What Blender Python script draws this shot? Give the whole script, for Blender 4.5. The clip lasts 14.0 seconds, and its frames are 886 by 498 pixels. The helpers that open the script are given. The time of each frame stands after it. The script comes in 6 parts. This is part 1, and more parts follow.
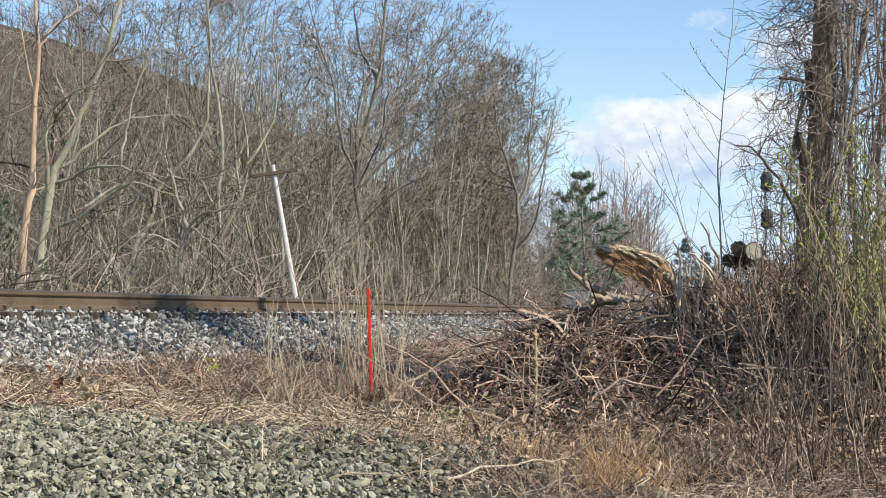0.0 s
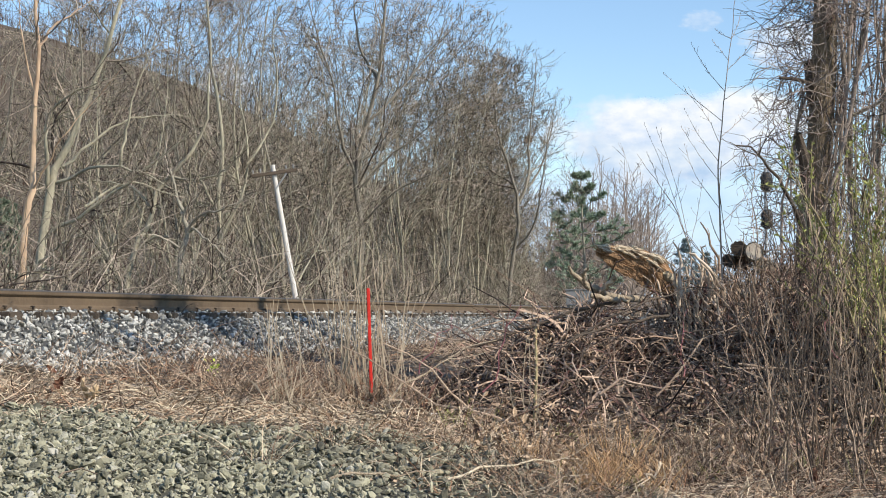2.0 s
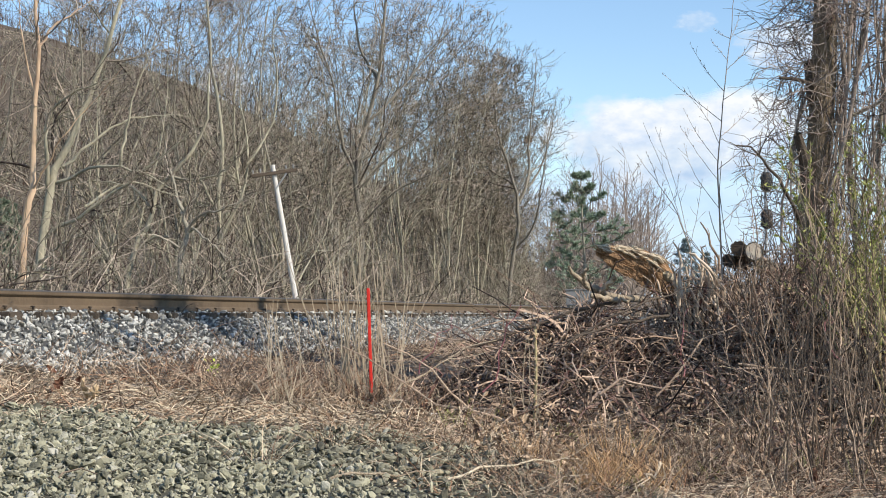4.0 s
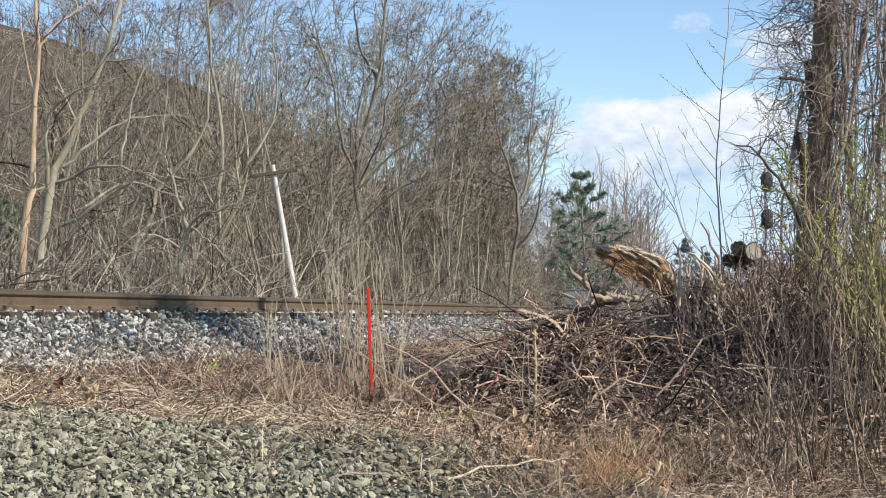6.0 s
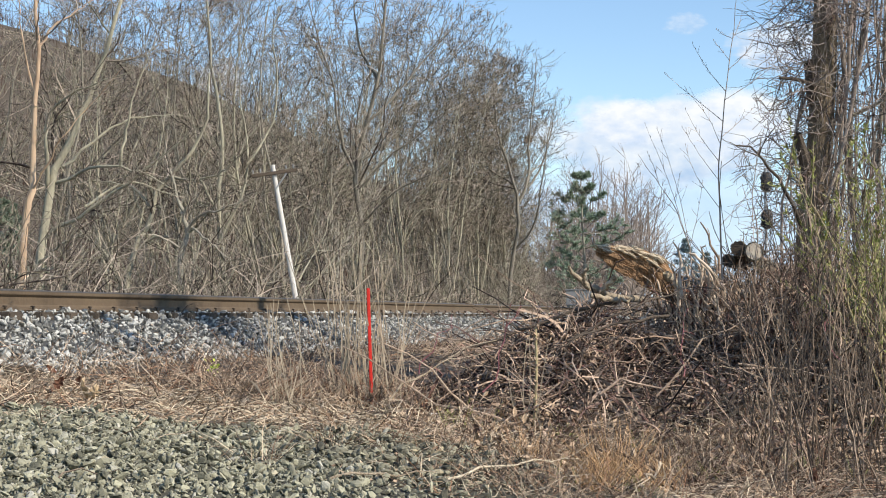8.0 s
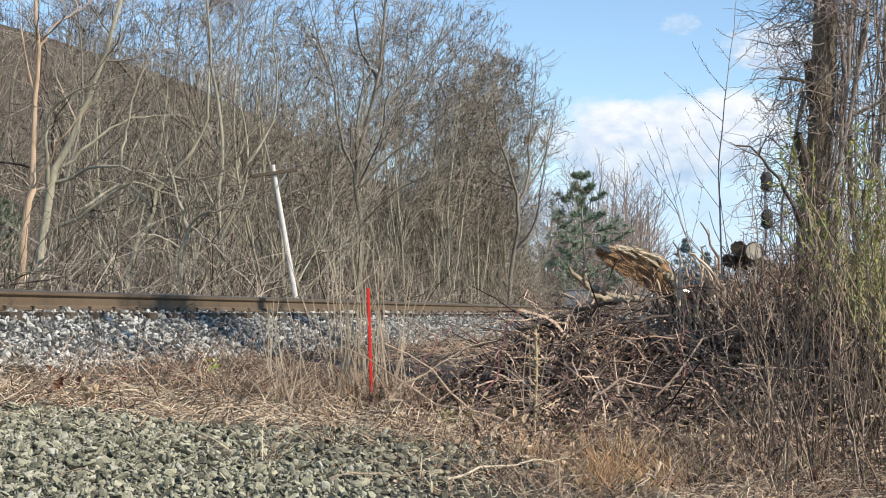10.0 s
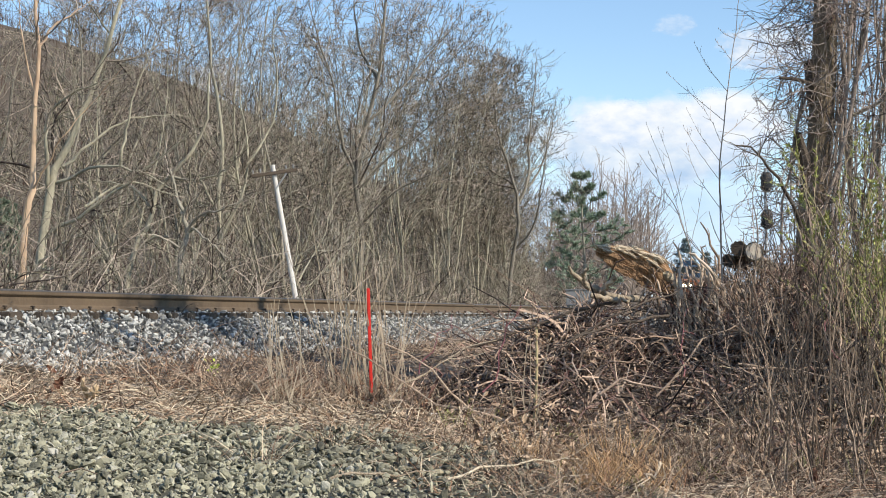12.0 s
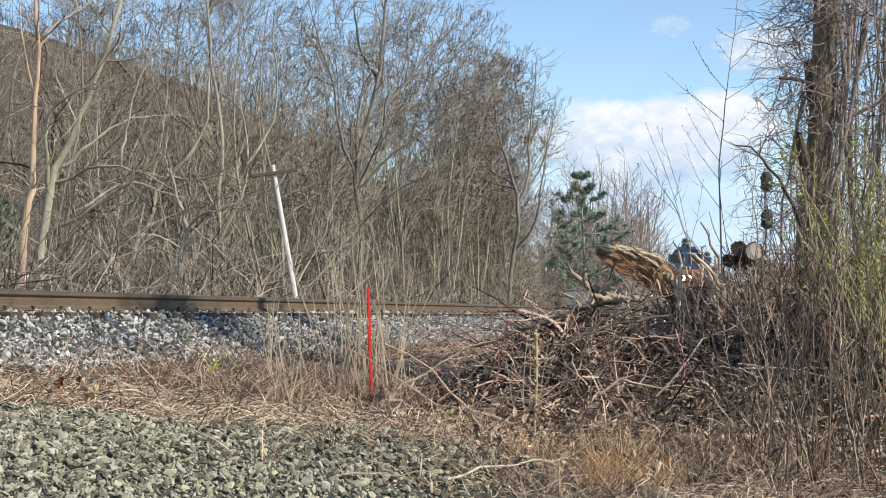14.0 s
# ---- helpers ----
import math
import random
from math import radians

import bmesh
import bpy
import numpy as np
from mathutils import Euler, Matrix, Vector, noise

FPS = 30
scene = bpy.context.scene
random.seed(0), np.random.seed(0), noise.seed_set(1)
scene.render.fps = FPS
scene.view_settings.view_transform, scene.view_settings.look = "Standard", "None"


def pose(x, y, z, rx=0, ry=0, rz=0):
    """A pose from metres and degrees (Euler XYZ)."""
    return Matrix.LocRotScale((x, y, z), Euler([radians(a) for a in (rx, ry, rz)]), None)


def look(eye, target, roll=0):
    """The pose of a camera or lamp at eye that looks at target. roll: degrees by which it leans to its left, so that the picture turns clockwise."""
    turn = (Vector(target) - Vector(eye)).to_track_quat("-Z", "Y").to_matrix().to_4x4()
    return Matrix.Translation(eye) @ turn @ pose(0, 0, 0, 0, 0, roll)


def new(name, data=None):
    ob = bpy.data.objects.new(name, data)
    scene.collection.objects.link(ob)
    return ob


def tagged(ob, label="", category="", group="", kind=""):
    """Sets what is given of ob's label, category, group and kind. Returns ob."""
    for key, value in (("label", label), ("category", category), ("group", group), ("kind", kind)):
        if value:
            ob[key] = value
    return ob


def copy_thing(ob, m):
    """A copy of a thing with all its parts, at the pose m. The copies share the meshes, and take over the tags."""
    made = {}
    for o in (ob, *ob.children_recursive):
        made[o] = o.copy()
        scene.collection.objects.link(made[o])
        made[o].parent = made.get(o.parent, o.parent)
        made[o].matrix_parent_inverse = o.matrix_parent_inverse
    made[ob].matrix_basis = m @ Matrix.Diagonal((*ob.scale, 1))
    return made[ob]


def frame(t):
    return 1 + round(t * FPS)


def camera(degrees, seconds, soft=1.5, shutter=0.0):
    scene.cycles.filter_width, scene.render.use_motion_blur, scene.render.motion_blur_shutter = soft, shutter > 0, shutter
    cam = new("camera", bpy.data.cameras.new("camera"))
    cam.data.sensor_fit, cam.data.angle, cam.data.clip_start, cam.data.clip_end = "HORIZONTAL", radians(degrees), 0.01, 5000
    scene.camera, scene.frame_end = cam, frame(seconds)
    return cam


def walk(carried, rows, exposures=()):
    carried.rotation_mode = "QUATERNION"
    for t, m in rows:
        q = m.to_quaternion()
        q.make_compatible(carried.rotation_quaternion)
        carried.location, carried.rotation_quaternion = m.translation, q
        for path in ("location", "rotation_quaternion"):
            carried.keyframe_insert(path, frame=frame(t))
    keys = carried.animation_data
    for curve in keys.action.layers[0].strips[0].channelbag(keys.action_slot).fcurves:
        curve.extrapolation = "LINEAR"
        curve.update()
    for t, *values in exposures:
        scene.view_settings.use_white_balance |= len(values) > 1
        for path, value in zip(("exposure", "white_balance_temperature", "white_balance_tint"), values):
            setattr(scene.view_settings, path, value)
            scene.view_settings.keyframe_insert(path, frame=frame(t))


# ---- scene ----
# The eye sits low beside the line, 0.85 m above the ground where it stands.
EYE = Vector((0.0, 0.0, 0.85))
cam = camera(34.83, 14.0, soft=1.0)
VIEW = look(EYE, (0.0, 100.0, 0.85 + 4.68))
walk(cam, [(0.0, VIEW), (14.0, VIEW)])

# ---- light ----
SUN_AZ = Vector((0.82, -0.57, 0.0)).normalized()
SUN_EL = radians(37)
world = bpy.data.worlds.new("sky")
scene.world = world
world.use_nodes = True
wn = world.node_tree.nodes
sky = wn.new("ShaderNodeTexSky")
sky.sky_type = "NISHITA"
sky.sun_disc = False
sky.sun_elevation = SUN_EL
sky.sun_rotation = math.atan2(SUN_AZ.x, SUN_AZ.y)
sky.air_density = 1.1
sky.dust_density = 0.0
sky.ozone_density = 3.5
wn["Background"].inputs["Strength"].default_value = 0.145
world.node_tree.links.new(sky.outputs[0], wn["Background"].inputs["Color"])
sun = new("sun", bpy.data.lights.new("sun", "SUN"))
sun.data.energy, sun.data.angle, sun.data.color = 5.0, radians(0.55), (1.0, 0.93, 0.82)
to_sun = SUN_AZ * math.cos(SUN_EL) + Vector((0, 0, math.sin(SUN_EL)))
sun.matrix_basis = look(to_sun * 50, (0, 0, 0))
scene.view_settings.exposure = 0.29


# ---- materials ----
def mat(name, dark, light, scale=8.0, rough=0.85, bump=0.3, vary=0.35, by="island", metal=0.0, fine=6.0, stretch=(1, 1, 1), odd=None, share=0.3, skew=1.0):
    """Two colours mixed by a coarse and a fine noise and by the piece's own chance value."""
    m = bpy.data.materials.new(name)
    m.use_nodes = True
    nt = m.node_tree
    b = nt.nodes["Principled BSDF"]
    co = nt.nodes.new("ShaderNodeTexCoord")
    mp = nt.nodes.new("ShaderNodeMapping")
    mp.inputs["Scale"].default_value = stretch
    nt.links.new(co.outputs["Object"], mp.inputs["Vector"])
    n1, n2 = nt.nodes.new("ShaderNodeTexNoise"), nt.nodes.new("ShaderNodeTexNoise")
    for n, s in ((n1, scale), (n2, scale * fine)):
        n.inputs["Scale"].default_value = s
        n.inputs["Detail"].default_value = 4
        nt.links.new(mp.outputs[0], n.inputs["Vector"])
    if by == "island":
        pick = nt.nodes.new("ShaderNodeNewGeometry").outputs["Random Per Island"]
    else:
        pick = nt.nodes.new("ShaderNodeObjectInfo").outputs["Random"]
    bent = nt.nodes.new("ShaderNodeMath")
    bent.operation = "POWER"
    nt.links.new(pick, bent.inputs[0])
    bent.inputs[1].default_value = skew
    a = nt.nodes.new("ShaderNodeMath")
    a.operation = "MULTIPLY_ADD"
    nt.links.new(bent.outputs[0], a.inputs[0])
    a.inputs[1].default_value = vary * 2
    a.inputs[2].default_value = 0.5 - vary - 0.6
    c = nt.nodes.new("ShaderNodeMath")
    c.operation = "MULTIPLY_ADD"
    nt.links.new(n1.outputs["Fac"], c.inputs[0])
    c.inputs[1].default_value = 0.8
    nt.links.new(a.outputs[0], c.inputs[2])
    d = nt.nodes.new("ShaderNodeMath")
    d.operation = "MULTIPLY_ADD"
    d.use_clamp = True
    nt.links.new(n2.outputs["Fac"], d.inputs[0])
    d.inputs[1].default_value = 0.5
    nt.links.new(c.outputs[0], d.inputs[2])
    mix = nt.nodes.new("ShaderNodeMix")
    mix.data_type = "RGBA"
    mix.inputs[6].default_value, mix.inputs[7].default_value = (*dark, 1), (*light, 1)
    nt.links.new(d.outputs[0], mix.inputs[0])
    shown = mix.outputs[2]
    if odd:
        # a share of the pieces takes on a third colour
        w = nt.nodes.new("ShaderNodeMath")
        w.operation = "MULTIPLY"
        nt.links.new(pick, w.inputs[0])
        w.inputs[1].default_value = 17.3
        fr = nt.nodes.new("ShaderNodeMath")
        fr.operation = "FRACT"
        nt.links.new(w.outputs[0], fr.inputs[0])
        th = nt.nodes.new("ShaderNodeMapRange")
        th.inputs[1].default_value, th.inputs[2].default_value = 1 - share, min(1.0, 1.15 - share)
        th.inputs[4].default_value = 0.75
        nt.links.new(fr.outputs[0], th.inputs[0])
        mx = nt.nodes.new("ShaderNodeMix")
        mx.data_type = "RGBA"
        nt.links.new(th.outputs[0], mx.inputs[0])
        nt.links.new(shown, mx.inputs[6])
        mx.inputs[7].default_value = (*odd, 1)
        shown = mx.outputs[2]
    nt.links.new(shown, b.inputs["Base Color"])
    b.inputs["Roughness"].default_value = rough
    b.inputs["Metallic"].default_value = metal
    b.inputs["Specular IOR Level"].default_value = 0.3
    if bump:
        bp = nt.nodes.new("ShaderNodeBump")
        bp.inputs["Strength"].default_value = bump
        bp.inputs["Distance"].default_value = 0.02
        nt.links.new(n2.outputs["Fac"], bp.inputs["Height"])
        nt.links.new(bp.outputs[0], b.inputs["Normal"])
    return m


def glow(name, colour, strength):
    m = bpy.data.materials.new(name)
    m.use_nodes = True
    b = m.node_tree.nodes["Principled BSDF"]
    b.inputs["Base Color"].default_value = (*colour, 1)
    b.inputs["Emission Color"].default_value = (*colour, 1)
    b.inputs["Emission Strength"].default_value = strength
    return m


M_GROUND = mat("ground_soil", (0.035, 0.026, 0.018), (0.135, 0.105, 0.075), 1.2, 0.95, 0.8, 0.0, fine=14)
M_BALLAST = mat("ballast_stone", (0.05, 0.049, 0.045), (0.55, 0.53, 0.475), 9, 0.8, 0.3, 0.5, odd=(0.30, 0.25, 0.18), share=0.14, skew=1.35)
M_GRAVEL = mat("gravel_stone", (0.058, 0.056, 0.038), (0.37, 0.345, 0.24), 9, 0.85, 0.4, 0.46, odd=(0.46, 0.43, 0.36), share=0.16)
M_RUST = mat("rusty_rail", (0.07, 0.048, 0.03), (0.155, 0.11, 0.068), 3, 0.75, 0.25, 0.05, by="object", fine=9)
M_BED = mat("ballast_fines", (0.02, 0.02, 0.019), (0.11, 0.108, 0.1), 14, 0.9, 0.9, 0.0, by="object", fine=5)
M_GRIT = mat("gravel_fines", (0.018, 0.017, 0.013), (0.115, 0.105, 0.075), 16, 0.9, 0.9, 0.0, by="object", fine=5)
M_HEAD = mat("worn_rail_head", (0.05, 0.045, 0.04), (0.12, 0.105, 0.095), 4, 0.5, 0.1, 0.05, by="object", metal=0.3)
M_TIE = mat("creosoted_wood", (0.03, 0.024, 0.018), (0.12, 0.09, 0.065), 5, 0.9, 0.5, 0.2, by="object", stretch=(0.3, 3, 3))
M_BARK = mat("grey_bark", (0.06, 0.048, 0.035), (0.40, 0.36, 0.28), 6, 0.9, 0.5, 0.35, by="object", stretch=(1, 1, 0.3))
M_TWIG = mat("grey_brown_twigs", (0.026, 0.018, 0.014), (0.50, 0.41, 0.32), 3, 0.9, 0.0, 0.62, odd=(0.23, 0.215, 0.145), share=0.25, skew=1.8)
M_PALE = mat("peeling_pale_bark", (0.17, 0.095, 0.05), (0.68, 0.50, 0.34), 2.2, 0.85, 0.5, 0.0, by="object", stretch=(1, 1, 0.35))
M_LICHEN = mat("lichened_grey_bark", (0.06, 0.05, 0.032), (0.52, 0.475, 0.345), 3, 0.9, 0.5, 0.0, by="object", stretch=(1, 1, 0.4))
M_GREYLIMB = mat("rough_grey_bark", (0.05, 0.042, 0.032), (0.30, 0.265, 0.21), 3, 0.9, 0.5, 0.0, by="object", stretch=(1, 1, 0.4))
M_REDTWIG = mat("far_brown_twigs", (0.036, 0.021, 0.016), (0.125, 0.075, 0.055), 0.2, 0.9, 0.0, 0.35)
M_FARTWIG = mat("far_grey_twigs", (0.14, 0.105, 0.085), (0.34, 0.28, 0.235), 0.3, 0.9, 0.0, 0.35)
M_POLE = mat("weathered_pole", (0.36, 0.33, 0.30), (0.68, 0.64, 0.58), 4, 0.9, 0.4, 0.0, by="object", stretch=(3, 3, 0.3))
M_STAKE = mat("red_paint", (0.46, 0.018, 0.012), (0.68, 0.04, 0.025), 6, 0.55, 0.15, 0.0, by="object")
M_STICK = mat("dead_sticks", (0.036, 0.025, 0.02), (0.62, 0.45, 0.33), 9, 0.9, 0.3, 0.6, odd=(0.17, 0.085, 0.075), share=0.22, fine=4, skew=1.35)
M_STICK_ONE = mat("dead_stick_single", (0.028, 0.02, 0.016), (0.47, 0.345, 0.245), 12, 0.9, 0.4, 0.58, by="object", odd=(0.13, 0.07, 0.05), share=0.2, fine=4, skew=1.6)
M_VINE = mat("dark_vine_bark", (0.032, 0.025, 0.021), (0.44, 0.355, 0.29), 4, 0.9, 0.2, 0.5, odd=(0.14, 0.08, 0.07), share=0.25)
M_STRAW = mat("dry_straw", (0.085, 0.058, 0.037), (0.68, 0.56, 0.40), 6, 0.85, 0.0, 0.55, odd=(0.27, 0.155, 0.09), share=0.2, skew=1.4)
M_REDSTRAW = mat("rusty_dry_stems", (0.045, 0.027, 0.019), (0.62, 0.47, 0.33), 6, 0.85, 0.0, 0.6, odd=(0.27, 0.13, 0.07), share=0.26, skew=1.7)
M_DEADLEAF = mat("dead_leaves", (0.12, 0.068, 0.042), (0.52, 0.38, 0.255), 9, 0.8, 0.2, 0.5)
M_WEATHER = mat("weathered_wood", (0.11, 0.075, 0.048), (0.64, 0.53, 0.38), 18, 0.9, 0.6, 0.3, by="object", fine=4)
M_ROT = mat("rotten_wood", (0.07, 0.034, 0.015), (0.40, 0.245, 0.135), 12, 0.9, 0.9, 0.2, fine=6)
M_GREEN = mat("young_leaves", (0.13, 0.15, 0.03), (0.40, 0.40, 0.12), 6, 0.6, 0.0, 0.45)
M_PINE = mat("pine_needles", (0.085, 0.12, 0.08), (0.30, 0.37, 0.26), 3, 0.7, 0.0, 0.42)
M_SPRUCE = mat("blue_green_needles", (0.10, 0.14, 0.14), (0.27, 0.34, 0.35), 3, 0.7, 0.0, 0.4)
M_BLACK = mat("black_paint", (0.012, 0.012, 0.013), (0.035, 0.034, 0.034), 6, 0.5, 0.1, 0.0, by="object")
M_STEEL = mat("galvanised_steel", (0.28, 0.28, 0.28), (0.5, 0.5, 0.5), 6, 0.5, 0.1, 0.0, by="object", metal=0.5)
M_CUT = mat("sawn_wood", (0.42, 0.32, 0.23), (0.80, 0.70, 0.56), 22, 0.85, 0.3, 0.0, by="object")
M_BLUE = mat("dark_blue_paint", (0.03, 0.052, 0.085), (0.065, 0.105, 0.155), 2, 0.45, 0.1, 0.0, by="object")
# The nose is orange because the headlights' glow is put into its colour.
M_NOSE = mat("orange_lamp_glow_paint", (0.20, 0.065, 0.025), (0.36, 0.13, 0.055), 2, 0.5, 0.1, 0.0, by="object")
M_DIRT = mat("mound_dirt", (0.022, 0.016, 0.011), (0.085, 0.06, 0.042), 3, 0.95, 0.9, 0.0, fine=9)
M_WHITE = mat("chalky_stone", (0.5, 0.48, 0.45), (0.8, 0.78, 0.75), 5, 0.85, 0.3, 0.1, by="object")
M_GREYBOX = mat("pale_grey_paint", (0.2, 0.2, 0.2), (0.31, 0.31, 0.305), 3, 0.6, 0.1, 0.0, by="object")
M_DARKSTICK = mat("dark_branch_bark", (0.024, 0.018, 0.014), (0.155, 0.118, 0.088), 14, 0.9, 0.6, 0.0, by="object", fine=4)
M_VINETRUNK = mat("furrowed_brown_bark", (0.05, 0.036, 0.024), (0.30, 0.225, 0.145), 14, 0.9, 0.9, 0.0, by="object", stretch=(1, 1, 0.2))
M_LAMP = glow("lit_headlight", (1.0, 0.74, 0.44), 9.0)
M_GLASS = mat("dark_window_glass", (0.01, 0.012, 0.015), (0.02, 0.024, 0.03), 2, 0.08, 0.0, 0.0, by="object")


# ---- mesh helpers ----
def mesh_of(name, verts, faces, material, smooth=False):
    """A mesh from arrays of corners and of faces with equal corner counts."""
    me = bpy.data.meshes.new(name)
    verts, faces = np.asarray(verts, dtype=np.float32), np.asarray(faces, dtype=np.int32)
    n, k = faces.shape
    me.vertices.add(len(verts))
    me.vertices.foreach_set("co", verts.ravel())
    me.loops.add(n * k)
    me.loops.foreach_set("vertex_index", faces.ravel())
    me.polygons.add(n)
    me.polygons.foreach_set("loop_start", np.arange(0, n * k, k, dtype=np.int32))
    me.polygons.foreach_set("loop_total", np.full(n, k, dtype=np.int32))
    me.polygons.foreach_set("use_smooth", np.full(n, smooth))
    me.update(calc_edges=True)
    me.materials.append(material)
    return me


def unit(v):
    return v / np.maximum(np.linalg.norm(v, axis=-1, keepdims=True), 1e-9)


def tubes(P, R, sides=3):
    """Corners and quads of many tubes at once: P (n, k, 3) centre lines, R (n, k) radii."""
    P, R = np.asarray(P, float), np.asarray(R, float)
    n, k, _ = P.shape
    T = unit(np.gradient(P, axis=1))
    ref = np.where(np.abs(T[:, :1, 2:3]) > 0.9, np.array([[[1.0, 0, 0]]]), np.array([[[0, 0, 1.0]]]))
    U = unit(np.cross(T, np.broadcast_to(ref, T.shape)))
    V = np.cross(T, U)
    a = np.arange(sides) * 2 * np.pi / sides
    ring = U[:, :, None] * np.cos(a)[:, None] + V[:, :, None] * np.sin(a)[:, None]
    verts = (P[:, :, None] + ring * R[:, :, None, None]).reshape(-1, 3)
    i = np.arange(n)[:, None, None] * k * sides
    j = np.arange(k - 1)[None, :, None] * sides
    s = np.arange(sides)[None, None]
    s2 = (s + 1) % sides
    quads = np.stack([i + j + s, i + j + s2, i + j + sides + s2, i + j + sides + s], -1).reshape(-1, 4)
    return verts, quads


def join(pieces):
    vs, fs, o = [], [], 0
    for v, f in pieces:
        vs.append(v)
        fs.append(f + o)
        o += len(v)
    return np.concatenate(vs), np.concatenate(fs)


def sprout(rng, start, way, length, k, r0, r1, up=0.1, wander=0.12, lean=(0, 0, 0)):
    """Centre lines and radii of shoots that leave start along way."""
    n = len(start)
    length = np.broadcast_to(length, (n,))
    P = np.zeros((n, k, 3))
    P[:, 0] = start
    d = unit(way)
    push = np.asarray(lean, float) + np.array([0, 0, up])
    for i in range(1, k):
        d = unit(d + push + rng.normal(0, wander, (n, 3)))
        P[:, i] = P[:, i - 1] + d * (length / (k - 1))[:, None]
    f = np.linspace(0, 1, k)[None]
    R = np.broadcast_to(r0, (n,))[:, None] * (1 - f) + np.broadcast_to(r1, (n,))[:, None] * f
    return P, R


def side_shoots(rng, P, R, n, t0, t1, ang, frac, k, thin=0.6, tip=0.35, floor=0.0028, **kw):
    """Shoots that leave the lines P: n each, between t0 and t1 of their length, at ang degrees."""
    N, K, _ = P.shape
    t = rng.uniform(t0, t1, (N, n)) * (K - 1)
    i = np.minimum(t.astype(int), K - 2)
    f = (t - i)[..., None]
    row = np.arange(N)[:, None]
    at = P[row, i] * (1 - f) + P[row, i + 1] * f
    tan = unit(P[row, i + 1] - P[row, i])
    r = R[row, i] * (1 - f[..., 0]) + R[row, i + 1] * f[..., 0]
    full = np.linalg.norm(np.diff(P, axis=1), axis=2).sum(1)[:, None]
    side = unit(np.cross(tan, rng.normal(size=tan.shape)))
    a = np.radians(rng.uniform(ang[0], ang[1], (N, n)))[..., None]
    way = tan * np.cos(a) + side * np.sin(a)
    L = full * rng.uniform(frac[0], frac[1], (N, n)) * (1.15 - 0.6 * t / (K - 1))
    r0 = np.maximum(r * thin, floor)
    return sprout(rng, at.reshape(-1, 3), way.reshape(-1, 3), L.ravel(), k, r0.ravel(), np.maximum(r0 * tip, floor * 0.6).ravel(), **kw)


def part(name, data, parent, label="", m=None):
    ob = new(name, data)
    ob.parent = parent
    if m is not None:
        ob.matrix_basis = m
    return tagged(ob, label)


def from_bm(name, bm, material, smooth=False):
    me = bpy.data.meshes.new(name)
    bm.to_mesh(me)
    bm.free()
    me.materials.append(material)
    if smooth:
        me.polygons.foreach_set("use_smooth", [True] * len(me.polygons))
    return me


def box_bm(size, bevel=0.0, at=(0, 0, 0), bm=None):
    own = bm or bmesh.new()
    r = bmesh.ops.create_cube(own, size=1, matrix=Matrix.Translation(at) @ Matrix.Diagonal((*size, 1)))
    if bevel:
        bmesh.ops.bevel(own, geom=list({e for v in r["verts"] for e in v.link_edges}), offset=bevel, segments=2, affect="EDGES")
    return own


def box_mesh(name, size, material, bevel=0.0, at=(0, 0, 0)):
    return from_bm(name, box_bm(size, bevel, at), material)


def rod_mesh(name, a, b, r, material, sides=8, r2=None, caps=True):
    bm = bmesh.new()
    a, b = Vector(a), Vector(b)
    m = Matrix.Translation((a + b) / 2) @ (b - a).to_track_quat("Z", "Y").to_matrix().to_4x4()
    bmesh.ops.create_cone(bm, segments=sides, radius1=r, radius2=r if r2 is None else r2, depth=(b - a).length, cap_ends=caps, matrix=m)
    return from_bm(name, bm, material)


# ---- the lie of the land: s runs along the line, p from its near rail towards the eye ----
TURN = radians(15.2)
AWAY = np.array([math.sin(TURN), math.cos(TURN)])
SIDE = np.array([math.cos(TURN), -math.sin(TURN)])
FOOT = -7.11 * SIDE
CURVE_AT, CURVE_LONG, CURVE_R = 68.0, 29.0, 313.0


def bend(s):
    """How far the line has swung off its first straight at s, in metres."""
    c = np.clip(np.asarray(s, float) - CURVE_AT, 0, CURVE_LONG)
    rest = np.maximum(np.asarray(s, float) - CURVE_AT - CURVE_LONG, 0)
    return c * c / (2 * CURVE_R) + rest * CURVE_LONG / CURVE_R


def heading(s):
    return TURN - min(max(s - CURVE_AT, 0), CURVE_LONG) / CURVE_R


def plan(s, p):
    """World x, y of the place s along the straight and p beside it."""
    s, p = np.asarray(s, float), np.asarray(p, float)
    return FOOT[0] + s * AWAY[0] + p * SIDE[0], FOOT[1] + s * AWAY[1] + p * SIDE[1]


def along(x, y):
    dx, dy = np.asarray(x) - FOOT[0], np.asarray(y) - FOOT[1]
    return dx * AWAY[0] + dy * AWAY[1], dx * SIDE[0] + dy * SIDE[1]


RAIL_FOOT = 0.895
PROFILE_P = [-400, -30, -6.0, -3.6, -2.6, -2.0, 0.45, 1.35, 2.2, 3.2, 4.3, 6.0, 30]
PROFILE_Z = [0.1, 0.2, 0.30, 0.45, 0.80, 0.847, 0.842, 0.455, 0.38, 0.28, 0.18, 0.0, -0.2]


def ripple(x, y):
    return (np.sin(x * 1.7 + y * 0.6) * np.sin(y * 1.3 - x * 0.4) * 0.5 + np.sin(x * 4.1 + 1) * np.sin(y * 3.7) * 0.25)


